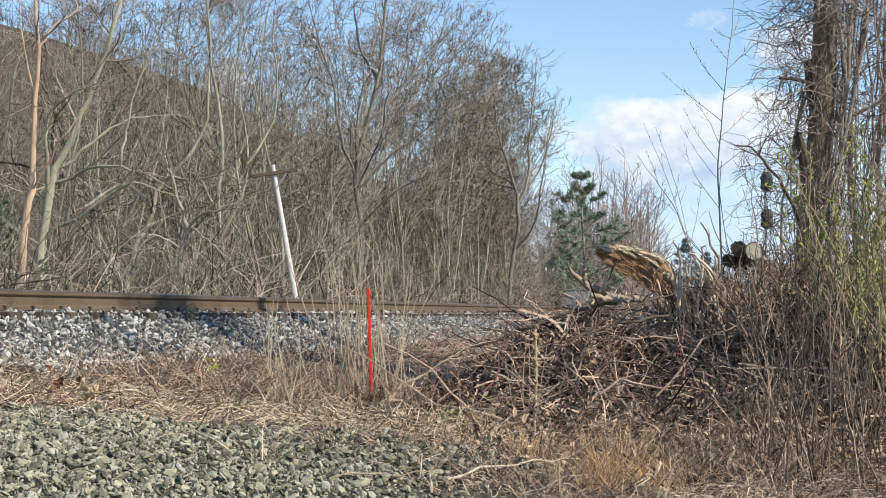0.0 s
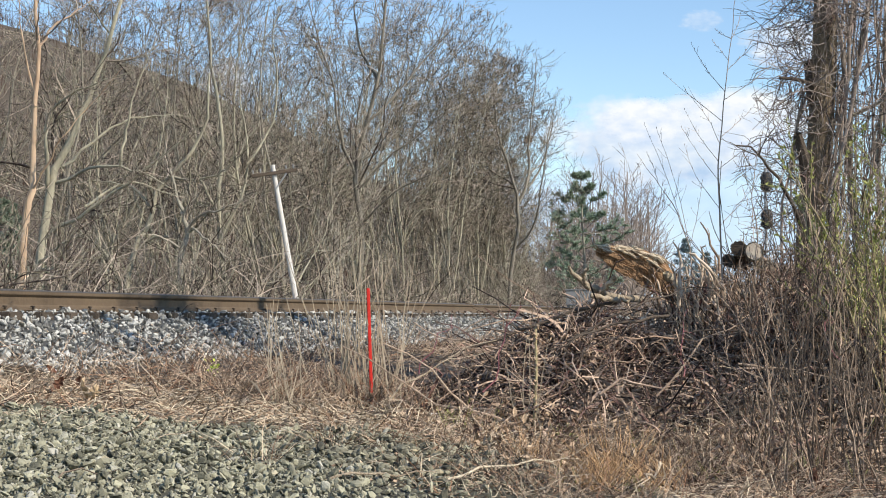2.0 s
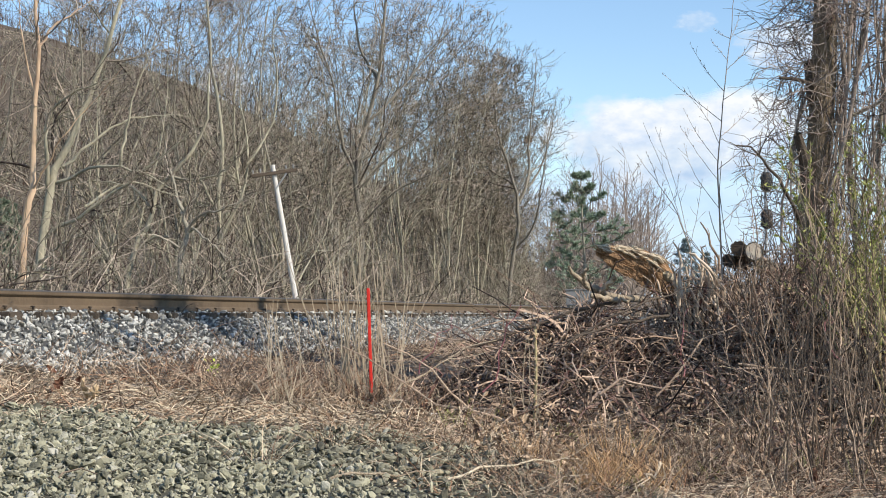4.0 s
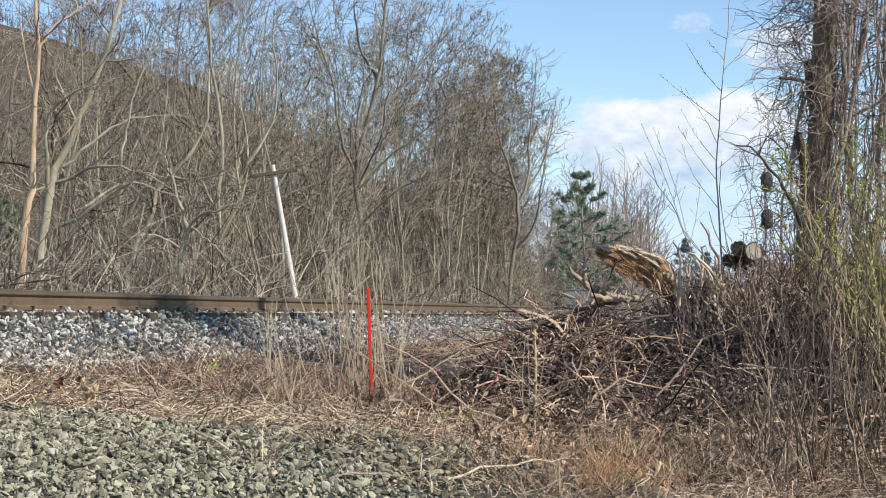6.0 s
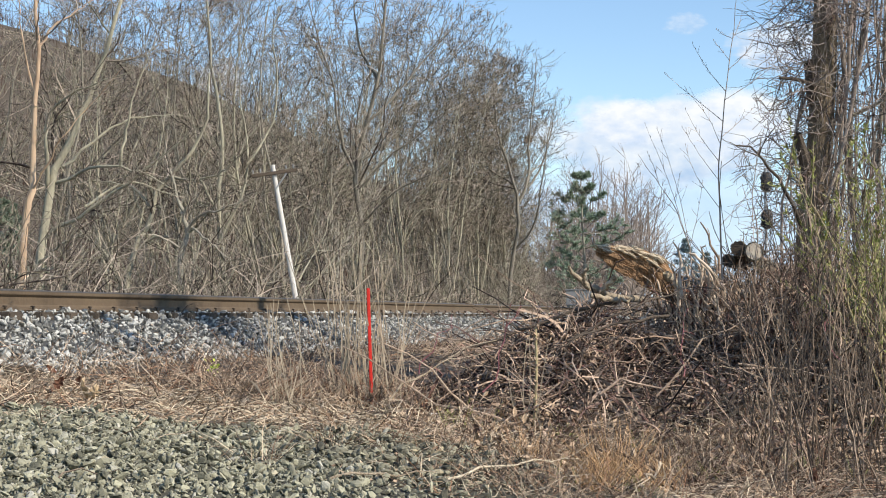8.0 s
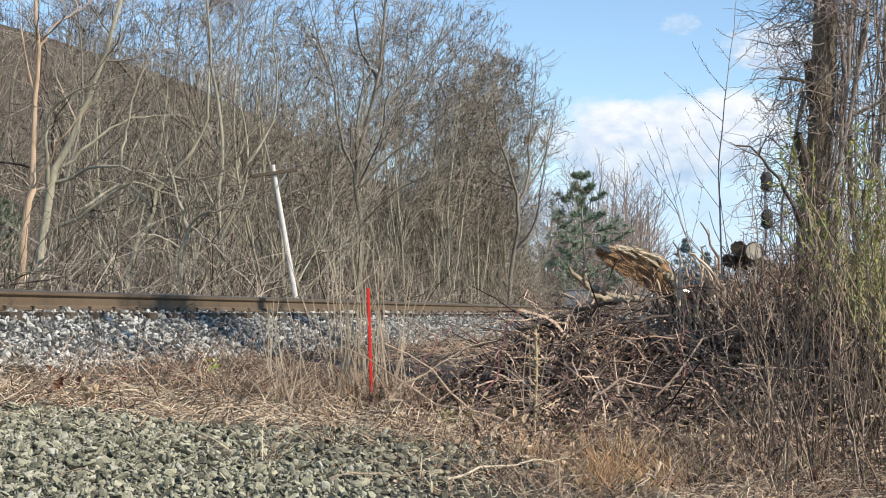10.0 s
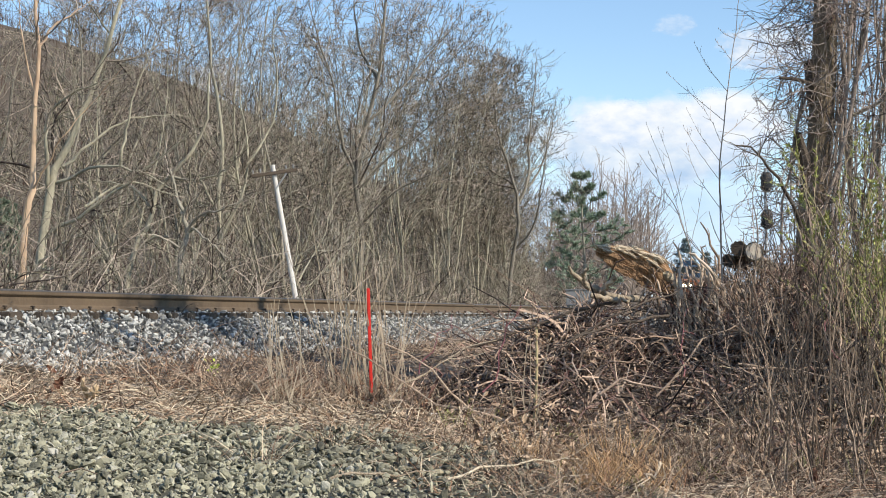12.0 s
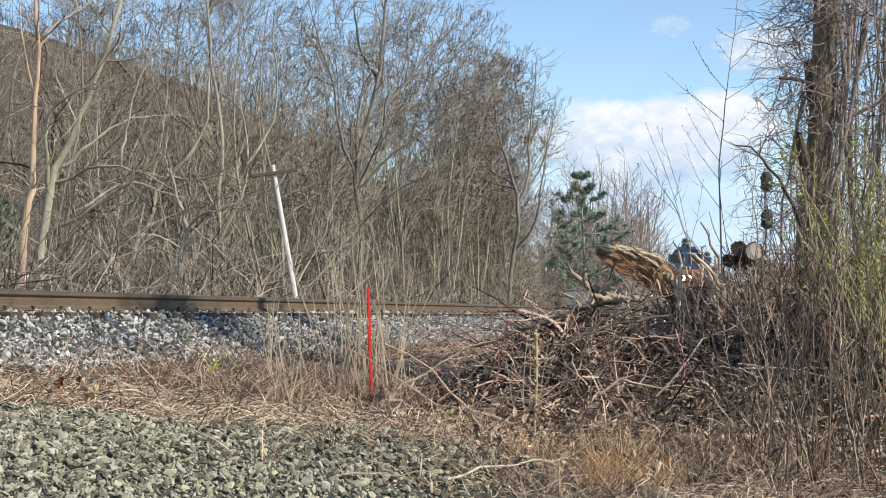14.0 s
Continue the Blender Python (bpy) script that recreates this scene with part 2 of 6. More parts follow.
def land(x, y):
    x, y = np.asarray(x, float), np.asarray(y, float)
    s, p = along(x, y)
    q = p + bend(s)
    z = np.interp(q, PROFILE_P, PROFILE_Z)
    z = z + ripple(x, y) * 0.03 * np.clip((np.abs(q + 0.7) - 2.2) / 2, 0, 1)
    # the wooded hill beyond the line
    u = x / np.maximum(y, 1)
    ridge = np.interp(u, [-0.9, -0.5, -0.31, -0.154, -0.02, 0.1, 0.3], [200, 180, 160, 119, 60, 14, 0])
    rise = np.clip((y - 230) / 570, 0, 1)
    fall = np.clip((2200 - y) / 1000, 0, 1)
    return z + ridge * (rise * rise * (3 - 2 * rise)) * fall


def stretch_axis(fine0, fine1, step, far0, far1):
    mid = np.arange(fine0, fine1, step)
    hi, lo, g = [fine1], [fine0 - step], step
    while hi[-1] < far1:
        g = min(g * 1.18, 60)
        hi.append(hi[-1] + g)
    g = step
    while lo[-1] > far0:
        g = min(g * 1.18, 60)
        lo.append(lo[-1] - g)
    return np.array(lo[::-1] + list(mid) + hi)


def build_ground():
    S = stretch_axis(-2, 40, 0.25, -400, 3000)
    Q = stretch_axis(-4, 9, 0.12, -1800, 1500)
    s, p = np.meshgrid(S, Q, indexing="ij")
    x, y = plan(s, p)
    z = land(x, y)
    verts = np.stack([x, y, z], -1).reshape(-1, 3)
    a, b = len(S), len(Q)
    i = np.arange(a - 1)[:, None] * b + np.arange(b - 1)[None]
    quads = np.stack([i, i + b, i + b + 1, i + 1], -1).reshape(-1, 4)[:, ::-1]
    tagged(new("ground", mesh_of("ground", verts, quads, M_GROUND, True)), "bare brown soil strewn with grit and dead stems", "ground", kind="structure")


build_ground()

# ---- railway ----
def rail_profile():
    half = [(0.0, 0.0), (0.076, 0.0), (0.076, 0.011), (0.02, 0.03), (0.0095, 0.05), (0.0095, 0.118), (0.034, 0.14), (0.037, 0.148), (0.037, 0.176), (0.029, 0.184), (0.0, 0.186)]
    return half[1:] + [(-a, b) for a, b in half[:0:-1]]


def line_points(p, s0, s1, step):
    s = np.arange(s0, s1, step)
    x, y = plan(s, p - bend(s))
    return np.stack([x, y], -1), s


def rail_mesh(name, p, prof, material):
    xy, s = line_points(p, -60, 320, 4.0)
    t = unit(np.gradient(xy, axis=0))
    nrm = np.stack([t[:, 1], -t[:, 0]], -1)
    k = len(prof)
    verts = []
    for a, b in prof:
        verts.append(np.concatenate([xy + nrm * a, np.full((len(xy), 1), RAIL_FOOT + b)], 1))
    verts = np.stack(verts, 1).reshape(-1, 3)
    i = np.arange(len(xy) - 1)[:, None] * k
    j = np.arange(k)[None]
    j2 = (j + 1) % k
    quads = np.stack([i + j, i + j2, i + k + j2, i + k + j], -1).reshape(-1, 4)
    return mesh_of(name, verts, quads, material)


def build_track():
    track = tagged(new("railway_track"), "rusty steel railway track on wooden ties in ballast", "railway track")
    prof = rail_profile()
    top = [(0.0372, 0.17), (0.0372, 0.178), (0.029, 0.1865), (-0.029, 0.1865), (-0.0372, 0.178), (-0.0372, 0.17)]
    for p in (0.0, -1.51):
        r = part("rail", rail_mesh("rail", p, prof, M_RUST), track, "rust-brown rail with a worn head")
        part("rail_head", rail_mesh("rail_head", p, top, M_HEAD), r)
    tie = box_mesh("tie", (2.6, 0.22, 0.17), M_TIE, 0.012)
    plate = box_mesh("tie_plate", (0.34, 0.19, 0.018), M_RUST, 0.004)
    bm = bmesh.new()
    box_bm((0.016, 0.016, 0.03), 0, (0, 0, 0.0), bm)
    box_bm((0.036, 0.032, 0.014), 0.004, (0.006, 0, 0.02), bm)
    spike = from_bm("spike", bm, M_TIE)
    rng = np.random.RandomState(3)
    for i in range(250):
        s = -8 + i * 0.5 + rng.normal(0, 0.02)
        x, y = plan(s, -0.755 - bend(s))
        h = -math.degrees(heading(s))
        part("tie", tie, track, "", pose(x, y, RAIL_FOOT - 0.018 - 0.086, 0, 0, h + rng.normal(0, 0.5)))
        if -2 < s < 45:
            x, y = plan(s, 0.0)
            part("tie_plate", plate, track, "", pose(x, y, RAIL_FOOT - 0.008, 0, 0, h))
            x, y = plan(s + 0.05, 0.088)
            part("spike", spike, track, "", pose(x, y, RAIL_FOOT + 0.014, 0, 0, h + 180))


build_track()


# ---- loose stone ----
def chip(rng):
    """A sharp-edged stone of about unit width: twelve corners, twenty faces."""
    g = (1 + 5 ** 0.5) / 2
    v = unit(np.array([(-1, g, 0), (1, g, 0), (-1, -g, 0), (1, -g, 0), (0, -1, g), (0, 1, g), (0, -1, -g), (0, 1, -g), (g, 0, -1), (g, 0, 1), (-g, 0, -1), (-g, 0, 1)], float))
    f = np.array([(0, 11, 5), (0, 5, 1), (0, 1, 7), (0, 7, 10), (0, 10, 11), (1, 5, 9), (5, 11, 4), (11, 10, 2), (10, 7, 6), (7, 1, 8), (3, 9, 4), (3, 4, 2), (3, 2, 6), (3, 6, 8), (3, 8, 9), (4, 9, 5), (2, 4, 11), (6, 2, 10), (8, 6, 7), (9, 8, 1)])
    v = v * rng.uniform(0.5, 1.15, (12, 1))
    v = np.sign(v) * np.minimum(np.abs(v), rng.uniform(0.45, 0.8, 3))
    return v * np.array([1.0, rng.uniform(0.5, 0.85), rng.uniform(0.35, 0.7)]) * 0.72, f


def turns(rng, n, tilt):
    """n random rotation matrices, tilted by about tilt radians."""
    a = rng.uniform(0, 2 * np.pi, n)
    b, c = rng.normal(0, tilt, n), rng.normal(0, tilt, n)
    Z = np.zeros((n, 3, 3))
    Z[:, 0, 0], Z[:, 0, 1], Z[:, 1, 0], Z[:, 1, 1], Z[:, 2, 2] = np.cos(a), -np.sin(a), np.sin(a), np.cos(a), 1
    X = np.zeros((n, 3, 3))
    X[:, 0, 0], X[:, 1, 1], X[:, 1, 2], X[:, 2, 1], X[:, 2, 2] = 1, np.cos(b), -np.sin(b), np.sin(b), np.cos(b)
    Y = np.zeros((n, 3, 3))
    Y[:, 1, 1], Y[:, 0, 0], Y[:, 0, 2], Y[:, 2, 0], Y[:, 2, 2] = 1, np.cos(c), np.sin(c), -np.sin(c), np.cos(c)
    return X @ Y @ Z


def stones(rng, x, y, size, tilt=0.5, lift=0.2, flat=1.0):
    """Corners and triangles of one stone at each x, y, lying on the land."""
    n = len(x)
    chips = [chip(rng) for _ in range(10)]
    which = rng.randint(0, 10, n)
    base = np.stack([c[0] for c in chips])[which] * np.array([1, 1, flat])
    rot = turns(rng, n, tilt)
    v = np.einsum("nij,nkj->nki", rot, base) * size[:, None, None]
    v[:, :, 0] += x[:, None]
    v[:, :, 1] += y[:, None]
    v[:, :, 2] += (land(x, y) + size * lift * rng.uniform(-0.6, 1.2, n))[:, None]
    f = chips[0][1][None] + np.arange(n)[:, None, None] * 12
    return v.reshape(-1, 3), f.reshape(-1, 3)


def build_ballast():
    rng = np.random.RandomState(5)
    n = 31000
    s = 7.5 + 42 * rng.uniform(0, 1, n) ** 1.75
    p = rng.uniform(0.05, 1.75, n)
    keep = (p < 1.35) | (rng.uniform(size=n) < (1.75 - p) / 0.5)
    s, p = s[keep], p[keep]
    x, y = plan(s, p)
    size = np.clip(rng.lognormal(math.log(0.046), 0.28, len(x)), 0.025, 0.1)
    bed = tagged(new("ballast", mesh_of("ballast", *stones(rng, x, y, size, 0.8, 0.55, 0.72), M_BALLAST)), "crushed pale grey stone ballast beside the rail", "ballast", kind="stuff")
    s2 = np.concatenate([rng.uniform(-3, 60, 2600), rng.uniform(50, 110, 800)])
    p2 = np.concatenate([rng.uniform(-2.2, -0.12, 2600), rng.uniform(-2.4, 0.9, 800)])
    x, y = plan(s2, p2 - bend(s2))
    size = np.clip(rng.lognormal(math.log(0.07), 0.3, len(x)), 0.03, 0.12)
    tagged(new("ballast", mesh_of("ballast", *stones(rng, x, y, size, lift=0.0), M_BALLAST)), "crushed grey stone ballast between the rails", "ballast", kind="stuff")
    kinds = []
    for i in range(8):
        v, f = chip(rng)
        kinds.append(mesh_of("stone", v, f, M_BALLAST_ONE))
    for i in range(280):
        s, p = rng.uniform(8.5, 16), rng.uniform(0.35, 1.5)
        x, y = plan(s, p)
        d = float(np.clip(rng.lognormal(math.log(0.056), 0.25), 0.04, 0.095))
        m = pose(x, y, float(land(x, y)) + d * 0.3, rng.normal(0, 25), rng.normal(0, 25), rng.uniform(0, 360)) @ Matrix.Scale(d, 4)
        part("stone", kinds[i % 8], bed, "", m)


M_BALLAST_ONE = mat("ballast_stone_single", (0.055, 0.053, 0.05), (0.58, 0.555, 0.50), 3, 0.8, 0.3, 0.45, by="object")
M_HEAP = mat("dark_broken_stone", (0.028, 0.026, 0.019), (0.29, 0.265, 0.185), 9, 0.85, 0.4, 0.42, odd=(0.44, 0.36, 0.22), share=0.08, skew=1.4)
M_GRAVEL_ONE = mat("gravel_stone_single", (0.07, 0.066, 0.046), (0.42, 0.385, 0.28), 3, 0.85, 0.4, 0.45, by="object", odd=(0.5, 0.42, 0.28), share=0.1)


def build_gravel():
    rng = np.random.RandomState(6)
    n = 50000
    x, y = rng.uniform(-2.75, 0.7, n), rng.uniform(4.9, 8.5, n)
    edge = 8.0 + 0.25 * ripple(x * 2, y) + rng.normal(0, 0.13, n)
    keep = (y < edge) & (x > -0.335 * y) & (rng.uniform(size=n) < np.clip(0.35 - x * 0.9, 0.06, 1))
    x, y = x[keep], y[keep]
    size = np.clip(rng.lognormal(math.log(0.026), 0.38, len(x)), 0.011, 0.065)
    bed = tagged(new("gravel", mesh_of("gravel", *stones(rng, x, y, size, 0.75, 0.6, 0.58), M_GRAVEL)), "grey-green crushed stone spread on the ground", "gravel", kind="stuff")
    n = 2300
    x, y = rng.normal(-0.3, 0.36, n), 7.35 + rng.normal(0, 0.42, n)
    c = y < 8.25
    x, y = x[c], y[c]
    size = np.clip(rng.lognormal(math.log(0.038), 0.32, len(x)), 0.02, 0.07)
    tagged(new("stone_heap", mesh_of("stone_heap", *stones(rng, x, y, size, 0.6, 0.65, 0.75), M_HEAP)), "low heap of dark grey-green broken stone", "stones", kind="stuff")
    kinds = []
    for i in range(8):
        v, f = chip(rng)
        kinds.append(mesh_of("stone", v, f, M_GRAVEL_ONE))
    for i in range(240):
        x, y = rng.uniform(-2.2, 0.2), rng.uniform(5.2, 8.6)
        if y > 8.0:
            continue
        d = float(np.clip(rng.lognormal(math.log(0.031), 0.3), 0.02, 0.065))
        m = pose(x, y, float(land(x, y)) + d * 0.25, rng.normal(0, 20), rng.normal(0, 20), rng.uniform(0, 360)) @ Matrix.Scale(d, 4)
        part("stone", kinds[i % 8], bed, "", m)
    for i in range(60):
        x, y = rng.normal(-0.36, 0.26), rng.uniform(6.7, 8.1)
        d = float(np.clip(rng.lognormal(math.log(0.05), 0.25), 0.03, 0.08))
        m = pose(x, y, float(land(x, y)) + d * 0.3, rng.normal(0, 30), rng.normal(0, 30), rng.uniform(0, 360)) @ Matrix.Scale(d, 4)
        part("stone", kinds[i % 8], bed, "", m)


def build_bed(name, label, s0, s1, p0, p1, step, material, lift, wave):
    """A thin spread of fines on the land with a wavering edge."""
    S, Q = np.arange(s0, s1, step), np.linspace(0, 1, 34)
    s, q = np.meshgrid(S, Q, indexing="ij")
    w = wave * (np.sin(s * 1.3) + 0.5 * np.sin(s * 3.1 + 1))
    p = (p0 + w) + (p1 - p0 - w) * q
    x, y = plan(s, p - bend(s))
    z = land(x, y) + lift - 0.04 * (np.abs(q - 0.5) > 0.49)
    i = np.arange(len(S) - 1)[:, None] * 34 + np.arange(33)[None]
    quads = np.stack([i, i + 34, i + 35, i + 1], -1).reshape(-1, 4)[:, ::-1]
    tagged(new(name, mesh_of(name, np.stack([x, y, z], -1).reshape(-1, 3), quads, material, True)), label, "gravel", kind="structure")


build_bed("ballast_bed", "grey stone fines under the track", -30, 200, -2.6, 1.42, 0.5, M_BED, 0.006, 0.0)


def build_gravel_bed():
    S, T = np.linspace(-4.5, 1.2, 40), np.linspace(0, 1, 40)
    x, t = np.meshgrid(S, T, indexing="ij")
    far = 7.95 + 0.2 * np.sin(x * 2.3) + 0.1 * np.sin(x * 5.1)
    y = 3.0 + (far - 3.0) * t
    z = land(x, y) + 0.008 - 0.05 * (t > 0.99) - 0.05 * (x > 1.1)
    i = np.arange(39)[:, None] * 40 + np.arange(39)[None]
    quads = np.stack([i, i + 40, i + 41, i + 1], -1).reshape(-1, 4)
    tagged(new("gravel_bed", mesh_of("gravel_bed", np.stack([x, y, z], -1).reshape(-1, 3), quads, M_GRIT, True)), "grey-green stone fines on the ground", "gravel", kind="structure")


build_gravel_bed()
build_ballast()
build_gravel()


# ---- trees ----
def tree(rng, height, stems=1, limbs=13, twigs=7, r=0.11, spread=0.12, wind=0.02, fork=(25, 55), bark=None, first=0.22, fine=0.0055, crook=0.09, last=2, long=(0.22, 0.45)):
    """A bare tree as an empty with a trunk and a crown of twigs."""
    root = new("tree")
    a = rng.uniform(0, 2 * np.pi, stems)
    way = np.stack([np.cos(a) * spread, np.sin(a) * spread, np.ones(stems)], -1)
    start = np.stack([np.cos(a), np.sin(a), np.zeros(stems)], -1) * (0.12 if stems > 1 else 0.0) - np.array([0, 0, 0.15])
    hs = height * rng.uniform(0.75, 1.0, stems)
    rr = r * rng.uniform(0.7, 1.0, stems)
    P0, R0 = sprout(rng, start, way, hs, 11, rr, rr * 0.12, up=0.05, wander=crook, lean=(wind, 0, 0))
    P1, R1 = side_shoots(rng, P0, R0, limbs, first, 0.97, fork, long, 9, 0.68, 0.28, up=0.08, wander=0.22, lean=(wind, 0, 0))
    P2, R2 = side_shoots(rng, P1, R1, twigs, 0.12, 0.98, (20, 65), (0.3, 0.65), 5, 0.62, 0.4, fine, up=0.07, wander=0.26, lean=(wind * 2, 0, 0))
    P3, R3 = side_shoots(rng, P2, R2, 5, 0.12, 1.0, (20, 65), (0.35, 0.8), 3, 0.7, 0.5, fine, up=0.07, wander=0.28, lean=(wind * 2, 0, 0))
    P4, R4 = side_shoots(rng, P3, R3, last, 0.2, 1.0, (20, 55), (0.35, 0.8), 2, 0.75, 0.6, fine * 0.8, up=0.08, wander=0.2, lean=(wind * 2, 0, 0))
    part("trunk", mesh_of("trunk", *join([tubes(P0, R0, 7), tubes(P1, R1, 4)]), bark or M_BARK, True), root)
    part("crown", mesh_of("crown", *join([tubes(P2, R2, 3), tubes(P3, R3, 3), tubes(P4, R4, 3)]), M_TWIG), root)
    return root


def place_tree(src, x, y, turn, size, label, group="bare trees of the wood"):
    m = pose(x, y, float(land(x, y)) - 0.05, 0, 0, turn)
    ob = copy_thing(src, m)
    ob.scale = (size, size, size)
    return tagged(ob, label, "tree", group)


def drop_sources(sources):
    for o in sources:
        for c in list(o.children_recursive):
            bpy.data.objects.remove(c)
        bpy.data.objects.remove(o)


def build_woods():
    rng = np.random.RandomState(11)
    tall = [tree(rng, 13, 1, 15, 6, 0.08, 0.08, 0.012, (25, 62), crook=0.11, long=(0.26, 0.5), bark=M_LICHEN, fine=0.007, last=1), tree(rng, 12.5, 2, 9, 6, 0.07, 0.16, 0.015, (25, 60), crook=0.11, long=(0.26, 0.5), last=1), tree(rng, 12, 3, 6, 6, 0.06, 0.2, 0.02, (25, 60), crook=0.1, long=(0.26, 0.5), bark=M_LICHEN, last=1), tree(rng, 13.5, 2, 9, 6, 0.075, 0.14, 0.0, (25, 62), crook=0.12, long=(0.26, 0.5), fine=0.007, last=1)]
    edge = [tree(rng, 13.5, 3, 8, 5, 0.07, 0.1, 0.022, fine=0.0085, fork=(14, 36), crook=0.07, bark=M_LICHEN), tree(rng, 14, 2, 12, 5, 0.08, 0.08, 0.02, fine=0.0085, fork=(14, 36), crook=0.07, bark=M_LICHEN), tree(rng, 12.5, 4, 6, 5, 0.06, 0.14, 0.022, fine=0.0085, fork=(14, 36), crook=0.08)]
    slim = [tree(rng, 8, 2, 8, 3, 0.042, 0.2, 0.02, last=1, crook=0.16, fork=(25, 65), long=(0.3, 0.6), first=0.1), tree(rng, 7, 3, 5, 3, 0.038, 0.25, 0.02, last=1, crook=0.16, fork=(25, 65), long=(0.3, 0.6), first=0.1, bark=M_LICHEN), tree(rng, 9, 1, 11, 3, 0.05, 0.08, 0.01, last=1, crook=0.13, fork=(25, 65), long=(0.3, 0.6), first=0.1, bark=M_LICHEN)]
    # along the far side of the line, thinning into the wood
    spots = []
    for s0, s1, p0, p1, count in ((24, 46, -8.5, -16, 22), (40, 60, -7.5, -12, 14), (56, 80, -7.5, -12.5, 11), (66, 105, -12, -22, 9), (38, 80, -14, -26, 12)):
        for i in range(count):
            spots.append((s0 + (s1 - s0) * (i + rng.uniform()) / count, rng.uniform(p1, p0)))
    for i in range(13):
        spots.append((60 + i * 1.75, -7.0 - rng.uniform(0, 2.5) - i * 0.1))
    for i, (s, p) in enumerate(spots):
        x, y = plan(s, p)
        if x / y > (0.032 if s > 50 else 0.05) or x / y < -0.42:
            continue
        if y < 34 and x / y < -0.17:
            continue
        place_tree(edge[i % 3] if s > 50 else tall[i % 4], x, y, rng.uniform(-28, 28) if s > 50 else rng.uniform(0, 360), rng.uniform(0.85, 1.1) * float(np.interp(x / y, [-0.02, 0.035], [1.0, 0.85])), "tall bare grey-brown tree in the wood behind the track")
    for i in range(130):
        p = -7.0 - 14 * rng.uniform() ** 1.2
        s = rng.uniform(14, 70 + (-p - 7) * 5.0)
        x, y = plan(s, p)
        if x / y > 0.05 or x / y < -0.42:
            continue
        if y < 35 and x / y < -0.13:
            continue
        place_tree(slim[i % 3], x, y, rng.uniform(0, 360), rng.uniform(0.5, 1.05), "slender bare sapling at the wood's edge", "bare saplings at the wood's edge")
    for i in range(34):
        y = rng.uniform(66, 86)
        x = y * rng.uniform(0.02, 0.058)
        place_tree(slim[i % 3], x, y, rng.uniform(0, 360), rng.uniform(0.6, 1.15), "slender bare sapling at the wood's edge", "bare saplings at the wood's edge")
    # the wood's far end, a fringe that drops towards the open sky
    for i in range(8):
        u = 0.016 + 0.0044 * i
        y = 64 + 9 * rng.uniform()
        place_tree(edge[i % 3], u * y, y, rng.uniform(-35, 20), rng.uniform(0.92, 1.06) * float(np.interp(u, [0.0, 0.05], [1.14, 0.98])), "tall bare grey-brown tree in the wood behind the track")
    drop_sources(tall + edge + slim)


build_woods()


def build_undergrowth():
    """Arching bare brush along the foot of the wood."""
    rng = np.random.RandomState(12)
    n = 4200
    p = -5.6 - 9 * rng.uniform(size=n) ** 1.5
    s = 8 + 78 * rng.uniform(size=n) ** 1.2
    x, y = plan(s, p)
    a = rng.uniform(0, 2 * np.pi, n)
    way = np.stack([np.cos(a) * 0.5, np.sin(a) * 0.5, np.ones(n)], -1)
    L = rng.uniform(0.8, 3.9, n)
    P, R = sprout(rng, np.stack([x, y, land(x, y)], -1), way, L, 6, np.clip(rng.lognormal(math.log(0.0125), 0.4, n), 0.006, 0.03), 0.005, up=-0.1, wander=0.36)
    P2, R2 = side_shoots(rng, P, R, 3, 0.2, 1, (25, 75), (0.25, 0.6), 4, 0.7, 0.5, up=0.05, wander=0.3)
    tagged(new("brush", mesh_of("brush", *join([tubes(P, R, 3), tubes(P2, R2, 3)]), M_TWIG)), "tangled bare brown brush below the trees", "undergrowth", kind="stuff")


build_undergrowth()


def build_far_woods():
    """Bare woods over the hill and along the distance."""
    rng = np.random.RandomState(13)

    def stand(x, y, low, high, limbs):
        n = len(x)
        P, R = sprout(rng, np.stack([x, y, land(x, y) - 0.3], -1), np.tile([0, 0, 1.0], (n, 1)), rng.uniform(low, high, n), 5, 0.13, 0.03, up=0.1, wander=0.07)
        P1, R1 = side_shoots(rng, P, R, limbs, 0.15, 1, (20, 60), (0.2, 0.45), 3, 0.6, 0.4, 0.02, up=0.15, wander=0.2)
        P2, R2 = side_shoots(rng, P1, R1, 3, 0.2, 1, (20, 60), (0.35, 0.7), 2, 0.9, 0.6, 0.018, up=0.12, wander=0.2)
        return join([tubes(P, R, 3), tubes(P1, R1, 3), tubes(P2, R2, 3)])

    u = rng.uniform(-0.42, 0.06, 850)
    y = 95 + 760 * rng.uniform(size=850) ** 0.8
    tagged(new("far_woods", mesh_of("far_woods", *stand(u * y, y, 9, 15, 9), M_REDTWIG)), "distant bare reddish-brown woods over a hill", "woods", kind="stuff")
    y = rng.uniform(660, 880, 420)
    u = rng.uniform(-0.42, 0.02, 420)
    tagged(new("far_woods", mesh_of("far_woods", *stand(u * y, y, 11, 19, 7), M_REDTWIG)), "distant bare woods along the hill's crest", "woods", kind="stuff")
    y = rng.uniform(118, 175, 130)
    x = y * rng.uniform(0.07, 0.152, 130)
    y2 = rng.uniform(250, 420, 120)
    x2 = y2 * rng.uniform(0.16, 0.45, 120)
    tagged(new("far_copse", mesh_of("far_copse", *stand(np.concatenate([x, x2]), np.concatenate([y, y2]), 7.5, 13.5, 14), M_FARTWIG)), "pale bare grey-brown copse beyond the pine", "woods", kind="stuff")


build_far_woods()


